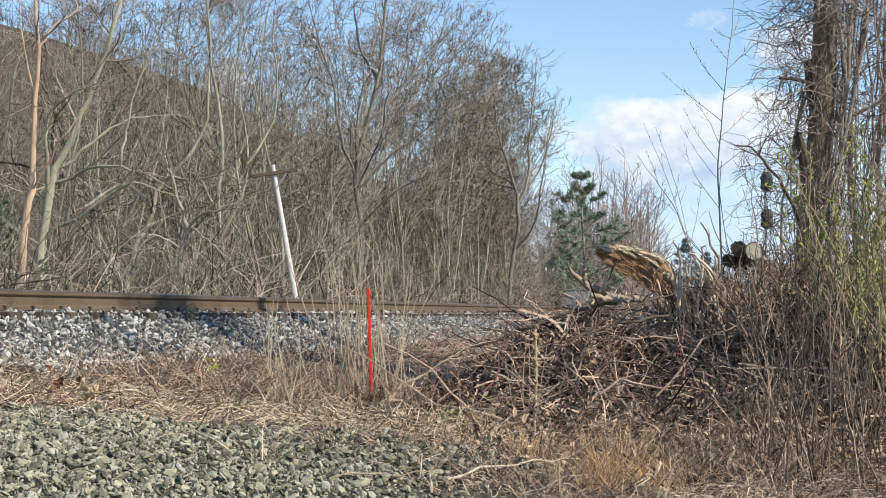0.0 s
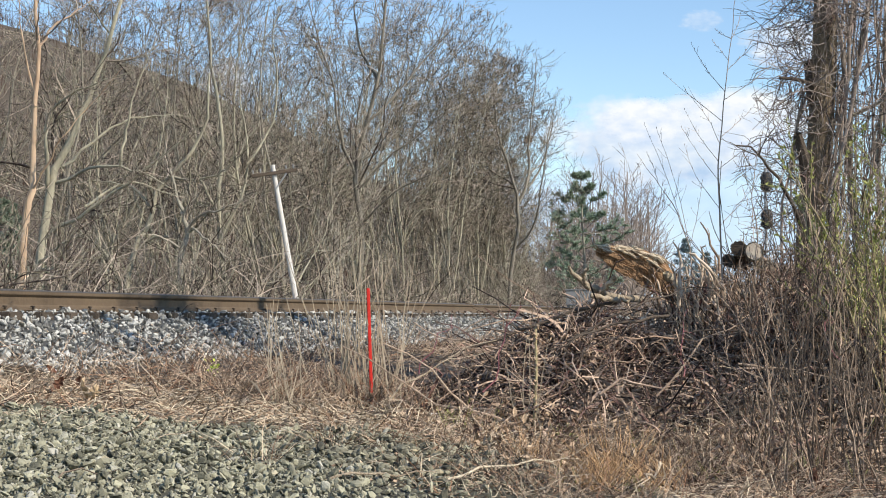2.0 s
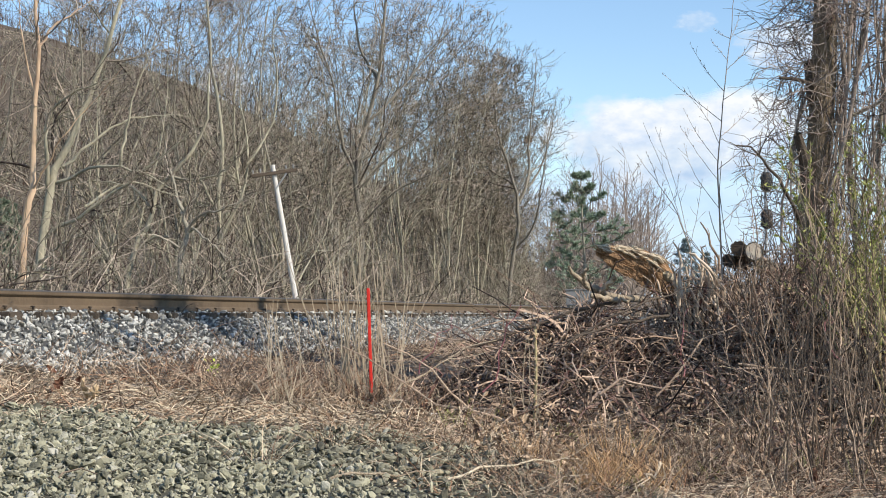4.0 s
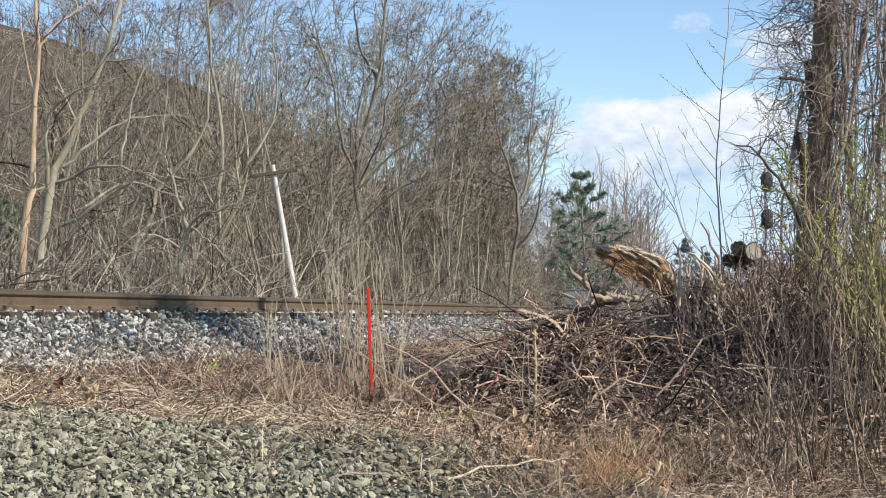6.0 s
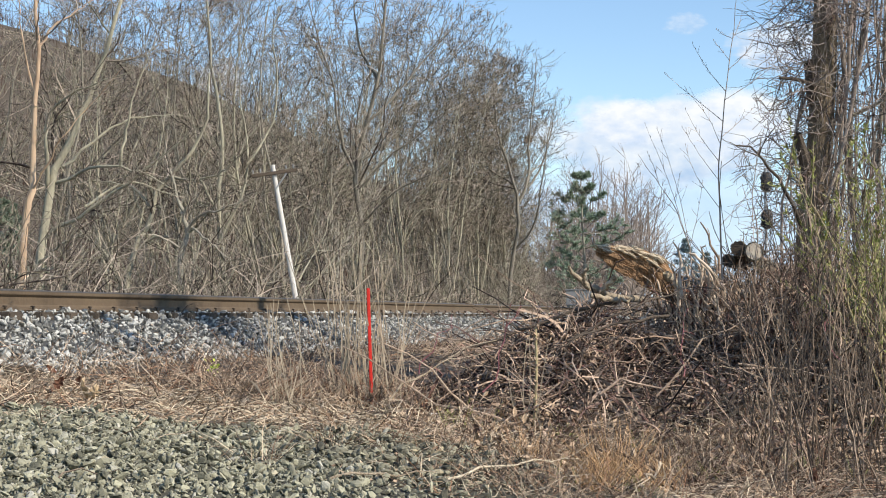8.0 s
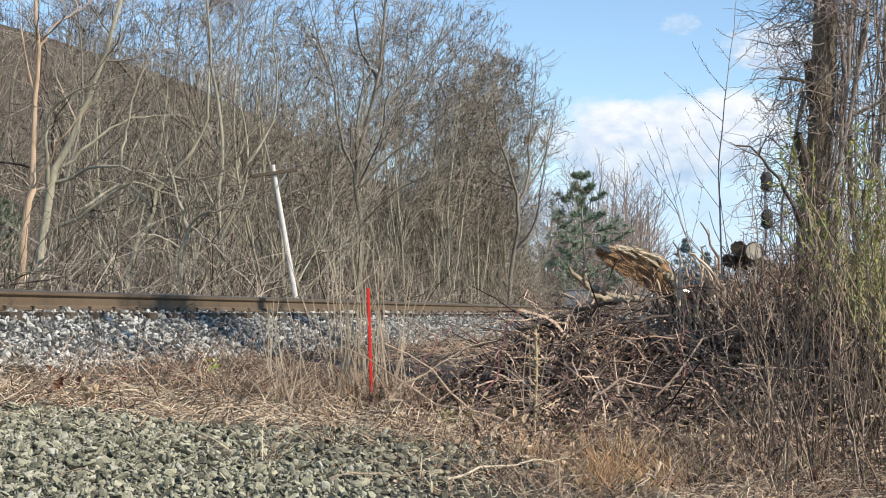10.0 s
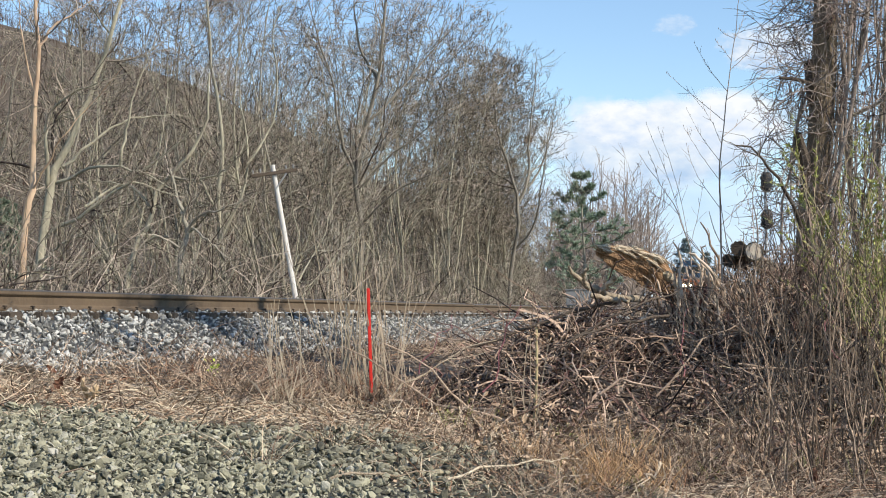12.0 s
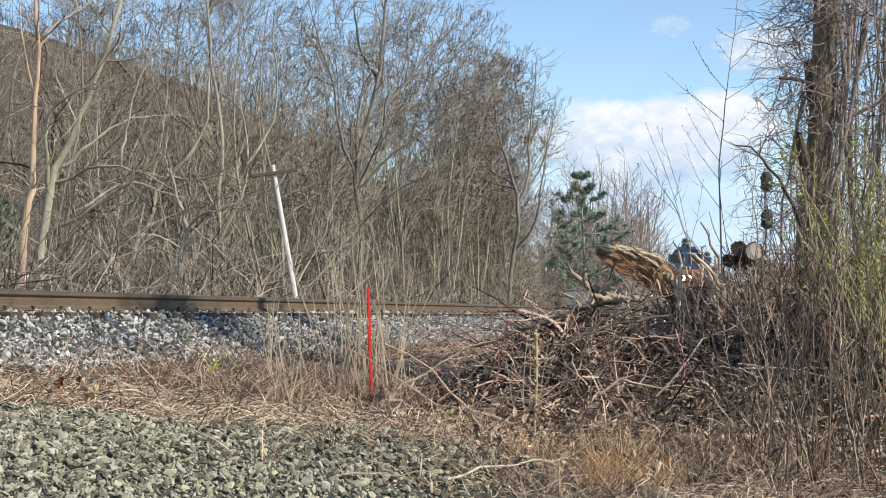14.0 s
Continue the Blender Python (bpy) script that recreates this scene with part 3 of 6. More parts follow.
def single_tree(name, base, label, category="tree", **kw):
    rng = np.random.RandomState(kw.pop("seed"))
    turn = kw.pop("turn", 0)
    root = tree(rng, **kw)
    root.name = name
    root.matrix_basis = pose(base[0], base[1], float(land(base[0], base[1])), 0, 0, turn)
    return tagged(root, label, category)


def smooth_line(points, k, rng, wobble):
    """A curve of k points through the given ones, with a little wobble."""
    pts = np.array(points, float)
    t = np.linspace(0, len(pts) - 1, k)
    ext = np.vstack([2 * pts[0] - pts[1], pts, 2 * pts[-1] - pts[-2]])
    i = np.minimum(t.astype(int), len(pts) - 2)
    f = (t - i)[:, None]
    a, b, c, d = ext[i], ext[i + 1], ext[i + 2], ext[i + 3]
    P = 0.5 * (2 * b + (c - a) * f + (2 * a - 5 * b + 4 * c - d) * f ** 2 + (3 * b - 3 * c + d - a) * f ** 3)
    P[1:-1] += rng.normal(0, wobble, (k - 2, 3))
    return P


def limbed_tree(label, limbs, seed, bark, twigs=9, taper=0.35):
    """A tree whose trunk and main limbs follow given curves; the first one is the trunk."""
    rng = np.random.RandomState(seed)
    base = np.array(limbs[0][1])
    base[2] = float(land(base[0], base[1])) - 0.1
    root = tagged(new("tree"), label, "tree")
    root.location = base
    fine = []
    for n, (r, *pts) in enumerate(limbs):
        pts = [np.array(q) for q in pts]
        if n == 0:
            pts[0] = base
        P = smooth_line(np.array(pts) - base, 14, rng, 0.022)[None]
        P[0, :, 1] += np.cumsum(rng.normal(0, 0.05, 14)) * (n > 0)
        R0 = (r * np.linspace(1, taper if n == 0 else 0.15, 14))[None]
        part("trunk" if n == 0 else "limb", mesh_of("limb", *tubes(P, R0, 8), bark, True), root)
        P2, R2 = side_shoots(rng, P, R0, twigs, 0.3, 1, (25, 65), (0.12, 0.35), 7, 0.45, 0.3, up=0.1, wander=0.2)
        P3, R3 = side_shoots(rng, P2, R2, 6, 0.15, 1, (25, 60), (0.3, 0.6), 5, 0.6, 0.4, up=0.07, wander=0.22)
        P4, R4 = side_shoots(rng, P3, R3, 4, 0.15, 1, (25, 60), (0.3, 0.6), 4, 0.7, 0.5, up=0.07, wander=0.2)
        fine += [tubes(P2, np.maximum(R2, 0.008), 4), tubes(P3, R3, 3), tubes(P4, R4, 3)]
    part("crown", mesh_of("crown", *join(fine), M_TWIG), root)
    return root


limbed_tree("pale tree with peeling orange-brown bark beside the track", [
    (0.09, (-8.40, 28.00, 1.36), (-8.29, 28.00, 2.62), (-8.18, 28.00, 3.38), (-8.12, 28.00, 4.58), (-8.11, 28.00, 5.80), (-8.13, 28.00, 7.61)),
    (0.026, (-8.17, 28.00, 3.31), (-7.78, 27.70, 3.83), (-7.42, 27.40, 4.37), (-6.76, 27.20, 5.06), (-6.19, 27.00, 5.61)),
    (0.028, (-8.11, 28.00, 4.99), (-8.28, 27.80, 5.75), (-8.37, 27.50, 6.59), (-8.38, 27.20, 7.42)),
    (0.026, (-8.12, 28.00, 6.13), (-7.78, 28.20, 6.74), (-7.30, 28.50, 7.21), (-6.87, 28.60, 7.75))], 21, M_PALE, 7)
limbed_tree("spreading grey-barked tree with low forked limbs", [
    (0.108, (-8.72, 30.00, 1.43), (-8.37, 30.00, 3.56), (-7.91, 30.00, 4.68), (-7.48, 30.00, 5.77), (-6.78, 30.00, 7.97)),
    (0.056, (-8.50, 30.00, 2.51), (-7.01, 29.40, 3.30), (-4.95, 28.80, 4.76)),
    (0.052, (-8.40, 30.00, 3.35), (-8.17, 29.60, 5.17), (-6.41, 29.00, 5.81)),
    (0.044, (-8.30, 30.00, 3.65), (-6.85, 29.20, 3.95), (-5.21, 28.60, 3.29)),
    (0.034, (-6.64, 29.00, 3.93), (-6.40, 29.00, 5.14), (-5.84, 29.00, 6.67)),
    (0.038, (-8.62, 30.00, 1.91), (-7.91, 29.50, 2.34), (-6.79, 29.00, 2.74)),
    (0.032, (-8.64, 30.00, 1.76), (-7.77, 29.20, 1.92), (-6.81, 28.80, 1.98)),
    (0.034, (-7.50, 29.50, 3.12), (-6.72, 30.20, 3.67), (-5.61, 30.80, 3.39)),
    (0.036, (-8.12, 30.00, 4.02), (-6.86, 30.80, 5.09), (-5.50, 31.50, 5.23))], 22, M_LICHEN, 9)
limbed_tree("crooked dark-barked tree at the wood's edge", [
    (0.077, (-6.26, 33.00, 1.35), (-6.13, 33.00, 2.21), (-5.98, 33.00, 2.78), (-6.06, 33.00, 3.20), (-6.28, 33.00, 3.67), (-6.41, 33.00, 4.27)),
    (0.040, (-5.99, 33.00, 2.74), (-5.69, 32.70, 3.12), (-5.12, 32.40, 3.22), (-4.57, 32.20, 3.53), (-4.03, 32.00, 3.67)),
    (0.036, (-6.06, 33.00, 3.18), (-5.87, 33.30, 3.69), (-5.81, 33.50, 4.32), (-5.56, 33.80, 4.96), (-5.39, 34.00, 5.40)),
    (0.032, (-6.11, 33.00, 2.41), (-6.45, 32.60, 2.65), (-6.85, 32.30, 2.70), (-7.21, 32.00, 2.55)),
    (0.032, (-6.01, 33.00, 2.94), (-5.50, 32.50, 2.64), (-5.02, 32.20, 2.24), (-4.66, 32.00, 1.85))], 23, M_BARK, 9)
limbed_tree("leaning lichened tree with long low limbs", [
    (0.072, (-7.87, 34.00, 1.37), (-7.47, 34.00, 2.32), (-7.11, 34.00, 3.07), (-6.81, 34.00, 3.96), (-6.20, 34.00, 4.64), (-5.73, 34.00, 5.54), (-5.67, 34.00, 6.71)),
    (0.040, (-7.43, 34.00, 2.39), (-6.79, 33.60, 2.71), (-6.21, 33.40, 2.56), (-5.50, 33.20, 2.22)),
    (0.040, (-7.01, 34.00, 3.41), (-7.63, 34.30, 3.99), (-8.46, 34.60, 4.15), (-9.27, 34.80, 4.03)),
    (0.036, (-6.61, 34.00, 4.20), (-5.85, 33.60, 4.08), (-5.14, 33.30, 4.30), (-4.56, 33.00, 4.80))], 26, M_LICHEN, 9)
limbed_tree("many-stemmed grey tree beside the leaning pole", [
    (0.077, (-5.84, 38.00, 1.43), (-5.97, 38.00, 2.64), (-6.08, 38.00, 3.86), (-5.94, 38.00, 5.24), (-6.10, 38.00, 6.62), (-6.31, 38.00, 8.17), (-6.43, 38.00, 9.71)),
    (0.048, (-5.97, 38.00, 2.95), (-5.40, 38.00, 4.02), (-5.25, 38.00, 5.40), (-5.49, 38.00, 6.78), (-5.27, 38.00, 8.17)),
    (0.044, (-6.03, 38.00, 3.56), (-6.62, 38.00, 4.63), (-6.71, 38.00, 5.86), (-7.13, 38.00, 6.78)),
    (0.040, (-5.31, 38.00, 4.94), (-4.76, 38.30, 5.90), (-4.53, 38.50, 7.17), (-4.73, 38.60, 8.60), (-4.45, 38.80, 9.74))], 27, M_LICHEN, 9)
limbed_tree("tall many-limbed grey tree behind the track", [
    (0.108, (-2.87, 46.00, 1.46), (-2.65, 46.00, 3.39), (-2.88, 46.00, 5.61), (-2.15, 46.00, 8.59), (-1.75, 46.00, 12.33)),
    (0.056, (-2.84, 46.00, 5.33), (-3.37, 45.60, 6.86), (-3.54, 45.30, 8.28), (-4.07, 45.00, 9.88), (-4.44, 45.00, 11.53)),
    (0.052, (-2.52, 46.00, 7.10), (-1.75, 46.20, 7.87), (-0.73, 46.40, 9.22), (0.11, 46.70, 10.22), (0.68, 47.00, 11.14)),
    (0.060, (-2.15, 46.00, 8.59), (-2.69, 46.40, 9.59), (-2.97, 46.60, 10.96), (-3.07, 46.80, 12.53)),
    (0.048, (-2.66, 46.00, 5.05), (-1.54, 45.60, 6.12), (-0.26, 45.30, 7.09), (0.92, 45.00, 8.24)),
    (0.040, (-2.73, 46.00, 3.76), (-1.53, 45.40, 4.82), (-0.07, 45.10, 5.52), (1.19, 44.80, 6.57)),
    (0.040, (-1.75, 46.20, 7.91), (-1.20, 46.50, 8.86), (-1.17, 46.80, 10.24), (-0.74, 47.00, 11.81))], 24, M_GREYLIMB, 10)
limbed_tree("slim pale-trunked tree at the wood's far end", [
    (0.1, (2.87, 63.00, 1.18), (3.05, 63.00, 2.81), (3.31, 63.00, 4.58), (3.34, 63.00, 5.85), (2.99, 63.00, 7.50), (2.43, 63.00, 9.02), (2.23, 63.00, 11.70)),
    (0.07, (3.34, 63.00, 5.80), (3.85, 63.50, 6.91), (3.91, 64.00, 8.76), (4.18, 64.50, 11.17), (4.34, 64.80, 12.80)),
    (0.06, (3.23, 63.00, 3.82), (4.03, 62.50, 4.80), (4.33, 62.00, 6.52), (4.59, 62.00, 8.52), (5.02, 62.00, 10.27)),
    (0.055, (3.88, 63.60, 6.66), (4.52, 64.00, 7.73), (4.94, 64.30, 9.32), (5.19, 64.50, 11.04))], 25, M_GREYLIMB, 11)


# ---- conifers ----
def conifer(name, base, height, width, material, label, seed, first=0.12, whorls=13, gaps=0.0, needle=0.3, lift=0.25):
    rng = np.random.RandomState(seed)
    root = tagged(new(name), label, "tree")
    root.matrix_basis = pose(base[0], base[1], float(land(base[0], base[1])))
    P0, R0 = sprout(rng, np.zeros((1, 3)), np.array([[0, 0, 1.0]]), height, 10, 0.16, 0.02, wander=0.02)
    br, needles = [], []
    for i in range(whorls):
        f = first + (1 - first) * i / whorls
        if rng.uniform() < gaps:
            continue
        k = rng.randint(3, 6)
        a = rng.uniform(0, 2 * np.pi, k)
        way = np.stack([np.cos(a), np.sin(a), np.full(k, lift)], -1)
        L = width * (1.05 - f) ** 0.85 * rng.uniform(0.55, 1.15, k)
        P, R = sprout(rng, np.tile([0, 0, height * f], (k, 1)), way, L, 5, 0.04, 0.012, up=0.06, wander=0.1)
        br.append((P, R))
        Q, S = side_shoots(rng, P, R, 9, 0.25, 1, (25, 70), (0.2, 0.4), 3, 0.6, 0.5, up=0.08, wander=0.12)
        br.append((Q, S))
        for src, n in ((P, 26), (Q, 26)):
            A, B = side_shoots(rng, src, src[:, :, 0] * 0 + 0.012, n, 0.2, 1, (20, 75), (0.01, 0.02), 2, 1.0, 0.3, up=0.25, wander=0.3)
            way = unit(A[:, 1] - A[:, 0]) * rng.uniform(0.7, 1.3, (len(A), 1)) * needle
            A[:, 1] = A[:, 0] + way
            needles.append((A, np.stack([np.full(len(A), needle * 0.065), np.full(len(A), 0.012)], 1)))
    part("trunk", mesh_of("trunk", *join([tubes(P0, R0, 7)] + [tubes(P, R, 3) for P, R in br]), M_BARK), root)
    part("crown", mesh_of("crown", *join([tubes(P, R, 3) for P, R in needles]), material), root)
    return root


def pine(base, height, width, label, seed):
    """A pine with whorls of ascending boughs that end in tufts of needles."""
    rng = np.random.RandomState(seed)
    root = tagged(new("pine"), label, "tree")
    root.matrix_basis = pose(base[0], base[1], float(land(base[0], base[1])))
    P0, R0 = sprout(rng, np.zeros((1, 3)), np.array([[0, 0, 1.0]]), height, 12, 0.17, 0.02, wander=0.025)
    part("trunk", mesh_of("trunk", *tubes(P0, R0, 8), M_BARK, True), root)
    needles = []
    for i in range(9):
        f = 0.22 + 0.75 * i / 8
        k = 5
        a = rng.uniform(0, 2 * np.pi) + np.arange(k) * 2 * np.pi / k + rng.normal(0, 0.3, k)
        way = np.stack([np.cos(a), np.sin(a), np.full(k, 0.02 + 0.3 * f)], -1)
        L = width * max(1.05 - f, 0.05) ** 0.85 * rng.uniform(0.35, 1.0, k)
        start = np.array([np.interp(height * f, P0[0, :, 2], P0[0, :, c]) for c in range(3)])
        P, R1 = sprout(rng, np.tile(start, (k, 1)), way, L, 6, 0.035, 0.012, up=0.07, wander=0.1)
        Q, S = side_shoots(rng, P, R1, 9, 0.3, 1, (25, 65), (0.15, 0.35), 4, 0.6, 0.5, 0.008, up=0.1, wander=0.12)
        for b in range(k):
            mine = Q[b * 9:(b + 1) * 9]
            ends = np.concatenate([mine[:, 3], mine[:, 2], mine[:, 1], P[b:b + 1, 5], P[b:b + 1, 4]])
            out = np.concatenate([unit(mine[:, 3] - mine[:, 2])] * 3 + [unit(P[b:b + 1, 5] - P[b:b + 1, 4])] * 2)
            at = np.repeat(ends, 20, 0)
            d = unit(np.repeat(out, 20, 0) * 0.6 + rng.normal(0, 0.6, (len(at), 3)) * np.array([1, 1, 0.4]) + np.array([0, 0, 0.22]))
            A = np.stack([at, at + d * rng.uniform(0.16, 0.34, (len(at), 1))], 1)
            part("bough", mesh_of("bough", *join([tubes(P[b:b + 1], R1[b:b + 1], 4), tubes(mine, S[b * 9:(b + 1) * 9], 3)]), M_BARK), root)
            needles.append(tubes(A, np.tile([0.024, 0.009], (len(A), 1)), 3))
    tagged(part("crown", mesh_of("crown", *join(needles), M_PINE), root), kind="stuff")
    return root


pine((10.70, 105.00, 1.40), 11.0, 7.4, "tall green pine with gappy tiers of needles", 31)
conifer("spruce", (32.76, 190.00, 1.84), 10.5, 3.6, M_SPRUCE, "distant bluish spruce behind the line", 32)
conifer("spruce", (37.28, 200.00, 1.89), 9.5, 3.2, M_SPRUCE, "distant bluish spruce behind the line", 33)
conifer("cedar", (-11.51, 37.00, 1.41), 3.6, 1.6, M_PINE, "dark green evergreen at the wood's edge", 34, 0.05, 20, 0.0, 0.1)


def build_nest():
    rng = np.random.RandomState(35)
    nest = tagged(new("leaf_nest"), "brown ball of dry leaves lodged in a treetop", "nest")
    nest.location = (4.23, 70.00, 9.59)
    d = unit(rng.normal(size=(260, 3)))
    at = d * rng.uniform(0.05, 0.15, (260, 1)) * np.array([1, 1, 1.15])
    part("leaf_ball", mesh_of("leaf_ball", *leaf_set(rng, at, d + rng.normal(0, 0.8, (260, 3)), rng.uniform(0.08, 0.14, 260), rng.uniform(0.025, 0.045, 260)), M_DEADLEAF), nest)
    P, R0 = sprout(rng, np.zeros((5, 3)) + rng.normal(0, 0.05, (5, 3)) - np.array([0, 0, 2.6]), np.tile([0, 0, 1.0], (5, 1)), 4.5, 8, 0.018, 0.008, up=0.1, wander=0.05)
    part("bough", mesh_of("bough", *tubes(P, R0, 4), M_BARK), nest)


# ---- leaning telegraph pole ----
def build_pole():
    foot, top = Vector((-3.37, 34.00, 0.62)), Vector((-4.12, 34.00, 4.47))
    foot.z = float(land(foot.x, foot.y)) - 0.1
    root = tagged(new("telegraph_pole"), "leaning weathered grey wooden telegraph pole with crossarm", "utility pole")
    root.matrix_basis = Matrix.Translation(foot)
    t = top - foot
    part("pole", rod_mesh("pole", (0, 0, 0), t, 0.07, M_POLE, 12, 0.055), root)
    arm = part("crossarm", box_mesh("crossarm", (1.1, 0.07, 0.085), M_TIE, 0.01), root, "dark wooden crossarm", Matrix.Translation(t + Vector((0.05, -0.08, -0.2))) @ pose(0, 0, 0, 0, -9, 8))
    bm = bmesh.new()
    bmesh.ops.create_cone(bm, segments=8, radius1=0.024, radius2=0.014, depth=0.06, cap_ends=True, matrix=Matrix.Translation((0, 0, 0.06)))
    bmesh.ops.create_cone(bm, segments=8, radius1=0.012, radius2=0.012, depth=0.06, cap_ends=True)
    ins = from_bm("insulator", bm, M_GREYBOX)
    for x in (-0.5, -0.32, 0.3, 0.48):
        part("insulator", ins, arm, "", Matrix.Translation((x, 0, 0.06)))
    part("brace", rod_mesh("brace", t + Vector((0.35, -0.08, -0.2)), t + Vector((0.08, -0.06, -0.6)), 0.018, M_STEEL, 6), root)


build_pole()


# ---- red stake ----
def build_stake():
    a, b = Vector((-0.50, 10.00, 0.17)), Vector((-0.53, 10.00, 1.04))
    a.z = float(land(a.x, a.y)) - 0.05
    root = tagged(new("marker_stake"), "slim red-painted wooden marker stake driven into the ground", "stake")
    root.matrix_basis = Matrix.Translation(a)
    t = b - a
    bm = bmesh.new()
    m = Matrix.Translation(t / 2) @ t.to_track_quat("Z", "Y").to_matrix().to_4x4()
    bmesh.ops.create_cube(bm, size=1, matrix=m @ Matrix.Diagonal((0.034, 0.022, t.length, 1)))
    bmesh.ops.bevel(bm, geom=bm.edges[:], offset=0.004, segments=2, affect="EDGES")
    part("shaft", from_bm("shaft", bm, M_STAKE), root)
    low = t * 0.17
    m = Matrix.Translation(low / 2) @ t.to_track_quat("Z", "Y").to_matrix().to_4x4()
    bm = bmesh.new()
    bmesh.ops.create_cube(bm, size=1, matrix=m @ Matrix.Diagonal((0.038, 0.026, low.length, 1)))
    part("bare_foot", from_bm("bare_foot", bm, M_TIE), root, "unpainted dark wooden foot")


build_stake()


# ---- signal ----
def build_signal():
    x, y, _ = (10.08, 44.00, 1.87)
    g = float(land(x, y))
    root = tagged(new("railway_signal"), "black two-headed railway signal on a slim grey mast", "signal")
    root.matrix_basis = pose(x, y, g, 0, 0, 6)
    part("mast", rod_mesh("mast", (0, 0, -0.1), (0, 0, 4.95 - g + 0.5), 0.05, M_STEEL, 10), root)
    part("base", box_mesh("base", (0.45, 0.45, 0.3), M_WHITE, 0.02, (0, 0, 0.12)), root)
    for z in ((10.08, 44.00, 5.00)[2] - g, (10.08, 44.00, 3.84)[2] - g):
        bm = bmesh.new()
        bmesh.ops.create_uvsphere(bm, u_segments=24, v_segments=16, radius=1.0)
        for v in bm.verts:
            c = v.co
            r = (abs(c.x) ** 3 + abs(c.y) ** 3 + abs(c.z) ** 3) ** (1 / 3)
            v.co = Vector((c.x / r * 0.175, c.y / r * 0.13, c.z / r * 0.31))
        head = part("signal_head", from_bm("signal_head", bm, M_BLACK, True), root, "black rounded signal housing", Matrix.Translation((0, -0.12, z)))
        for dz in (-0.14, 0.14):
            part("hood", rod_mesh("hood", (0, 0.1, dz), (0, 0.34, dz), 0.1, M_BLACK, 12, None, False), head)
        part("bracket", box_mesh("bracket", (0.06, 0.12, 0.06), M_STEEL, 0.005, (0, 0.06, -0.1)), head)
    for k in range(9):
        part("rung", rod_mesh("rung", (-0.16, 0.1, 0.5 + k * 0.38), (0.16, 0.1, 0.5 + k * 0.38), 0.012, M_STEEL, 6), root)


build_signal()


# ---- relay cabinet beside the far rail ----
def build_cabinet():
    x, y, _ = (5.78, 60.00, 1.52)
    g = float(land(x, y))
    root = tagged(new("relay_cabinet"), "pale grey metal relay cabinet beside the track", "cabinet")
    root.matrix_basis = pose(x, y, g, 0, 0, -12)
    part("body", box_mesh("body", (1.05, 0.6, 0.65), M_GREYBOX, 0.02, (0, 0, 0.92)), root)
    part("roof", box_mesh("roof", (1.15, 0.7, 0.06), M_GREYBOX, 0.015, (0, 0, 1.275)), root)
    for dx in (-0.26, 0.26):
        d = part("door", box_mesh("door", (0.48, 0.02, 0.57), M_GREYBOX, 0.006, (dx, -0.312, 0.92)), root)
        part("handle", box_mesh("handle", (0.025, 0.03, 0.12), M_STEEL, 0.004, (dx * 0.3, -0.335, 0.95)), d)
    for dx in (-0.45, 0.45):
        part("leg", box_mesh("leg", (0.08, 0.4, 0.75), M_GREYBOX, 0.01, (dx, 0, 0.25)), root)


build_cabinet()


# ---- brush pile ----
MOUND = [(2.6, 10.6, 1.8, 1.5, 0.98), (3.9, 9.9, 1.8, 1.7, 0.85), (1.05, 10.4, 0.9, 0.9, 0.72), (2.2, 9.2, 1.7, 0.9, 0.3), (1.84, 10.35, 0.5, 0.5, 0.86)]


def mound(x, y):
    x, y = np.asarray(x, float), np.asarray(y, float)
    h = np.zeros_like(x)
    for cx, cy, rx, ry, top in MOUND:
        d = ((x - cx) / rx) ** 2 + ((y - cy) / ry) ** 2
        h = np.maximum(h, top * np.exp(-d * 1.3))
    return land(x, y) + h - 0.04


def build_mound():
    S = np.linspace(-1.5, 7.5, 91)
    T = np.linspace(6.5, 14.5, 81)
    x, y = np.meshgrid(S, T, indexing="ij")
    z = mound(x, y) + 0.035 * ripple(x * 3, y * 3) + 0.02 * ripple(x * 9, y * 8)
    i = np.arange(90)[:, None] * 81 + np.arange(80)[None]
    quads = np.stack([i, i + 81, i + 82, i + 1], -1).reshape(-1, 4)
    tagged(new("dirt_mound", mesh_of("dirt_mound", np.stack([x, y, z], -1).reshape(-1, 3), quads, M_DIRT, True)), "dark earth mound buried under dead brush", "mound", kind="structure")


build_mound()


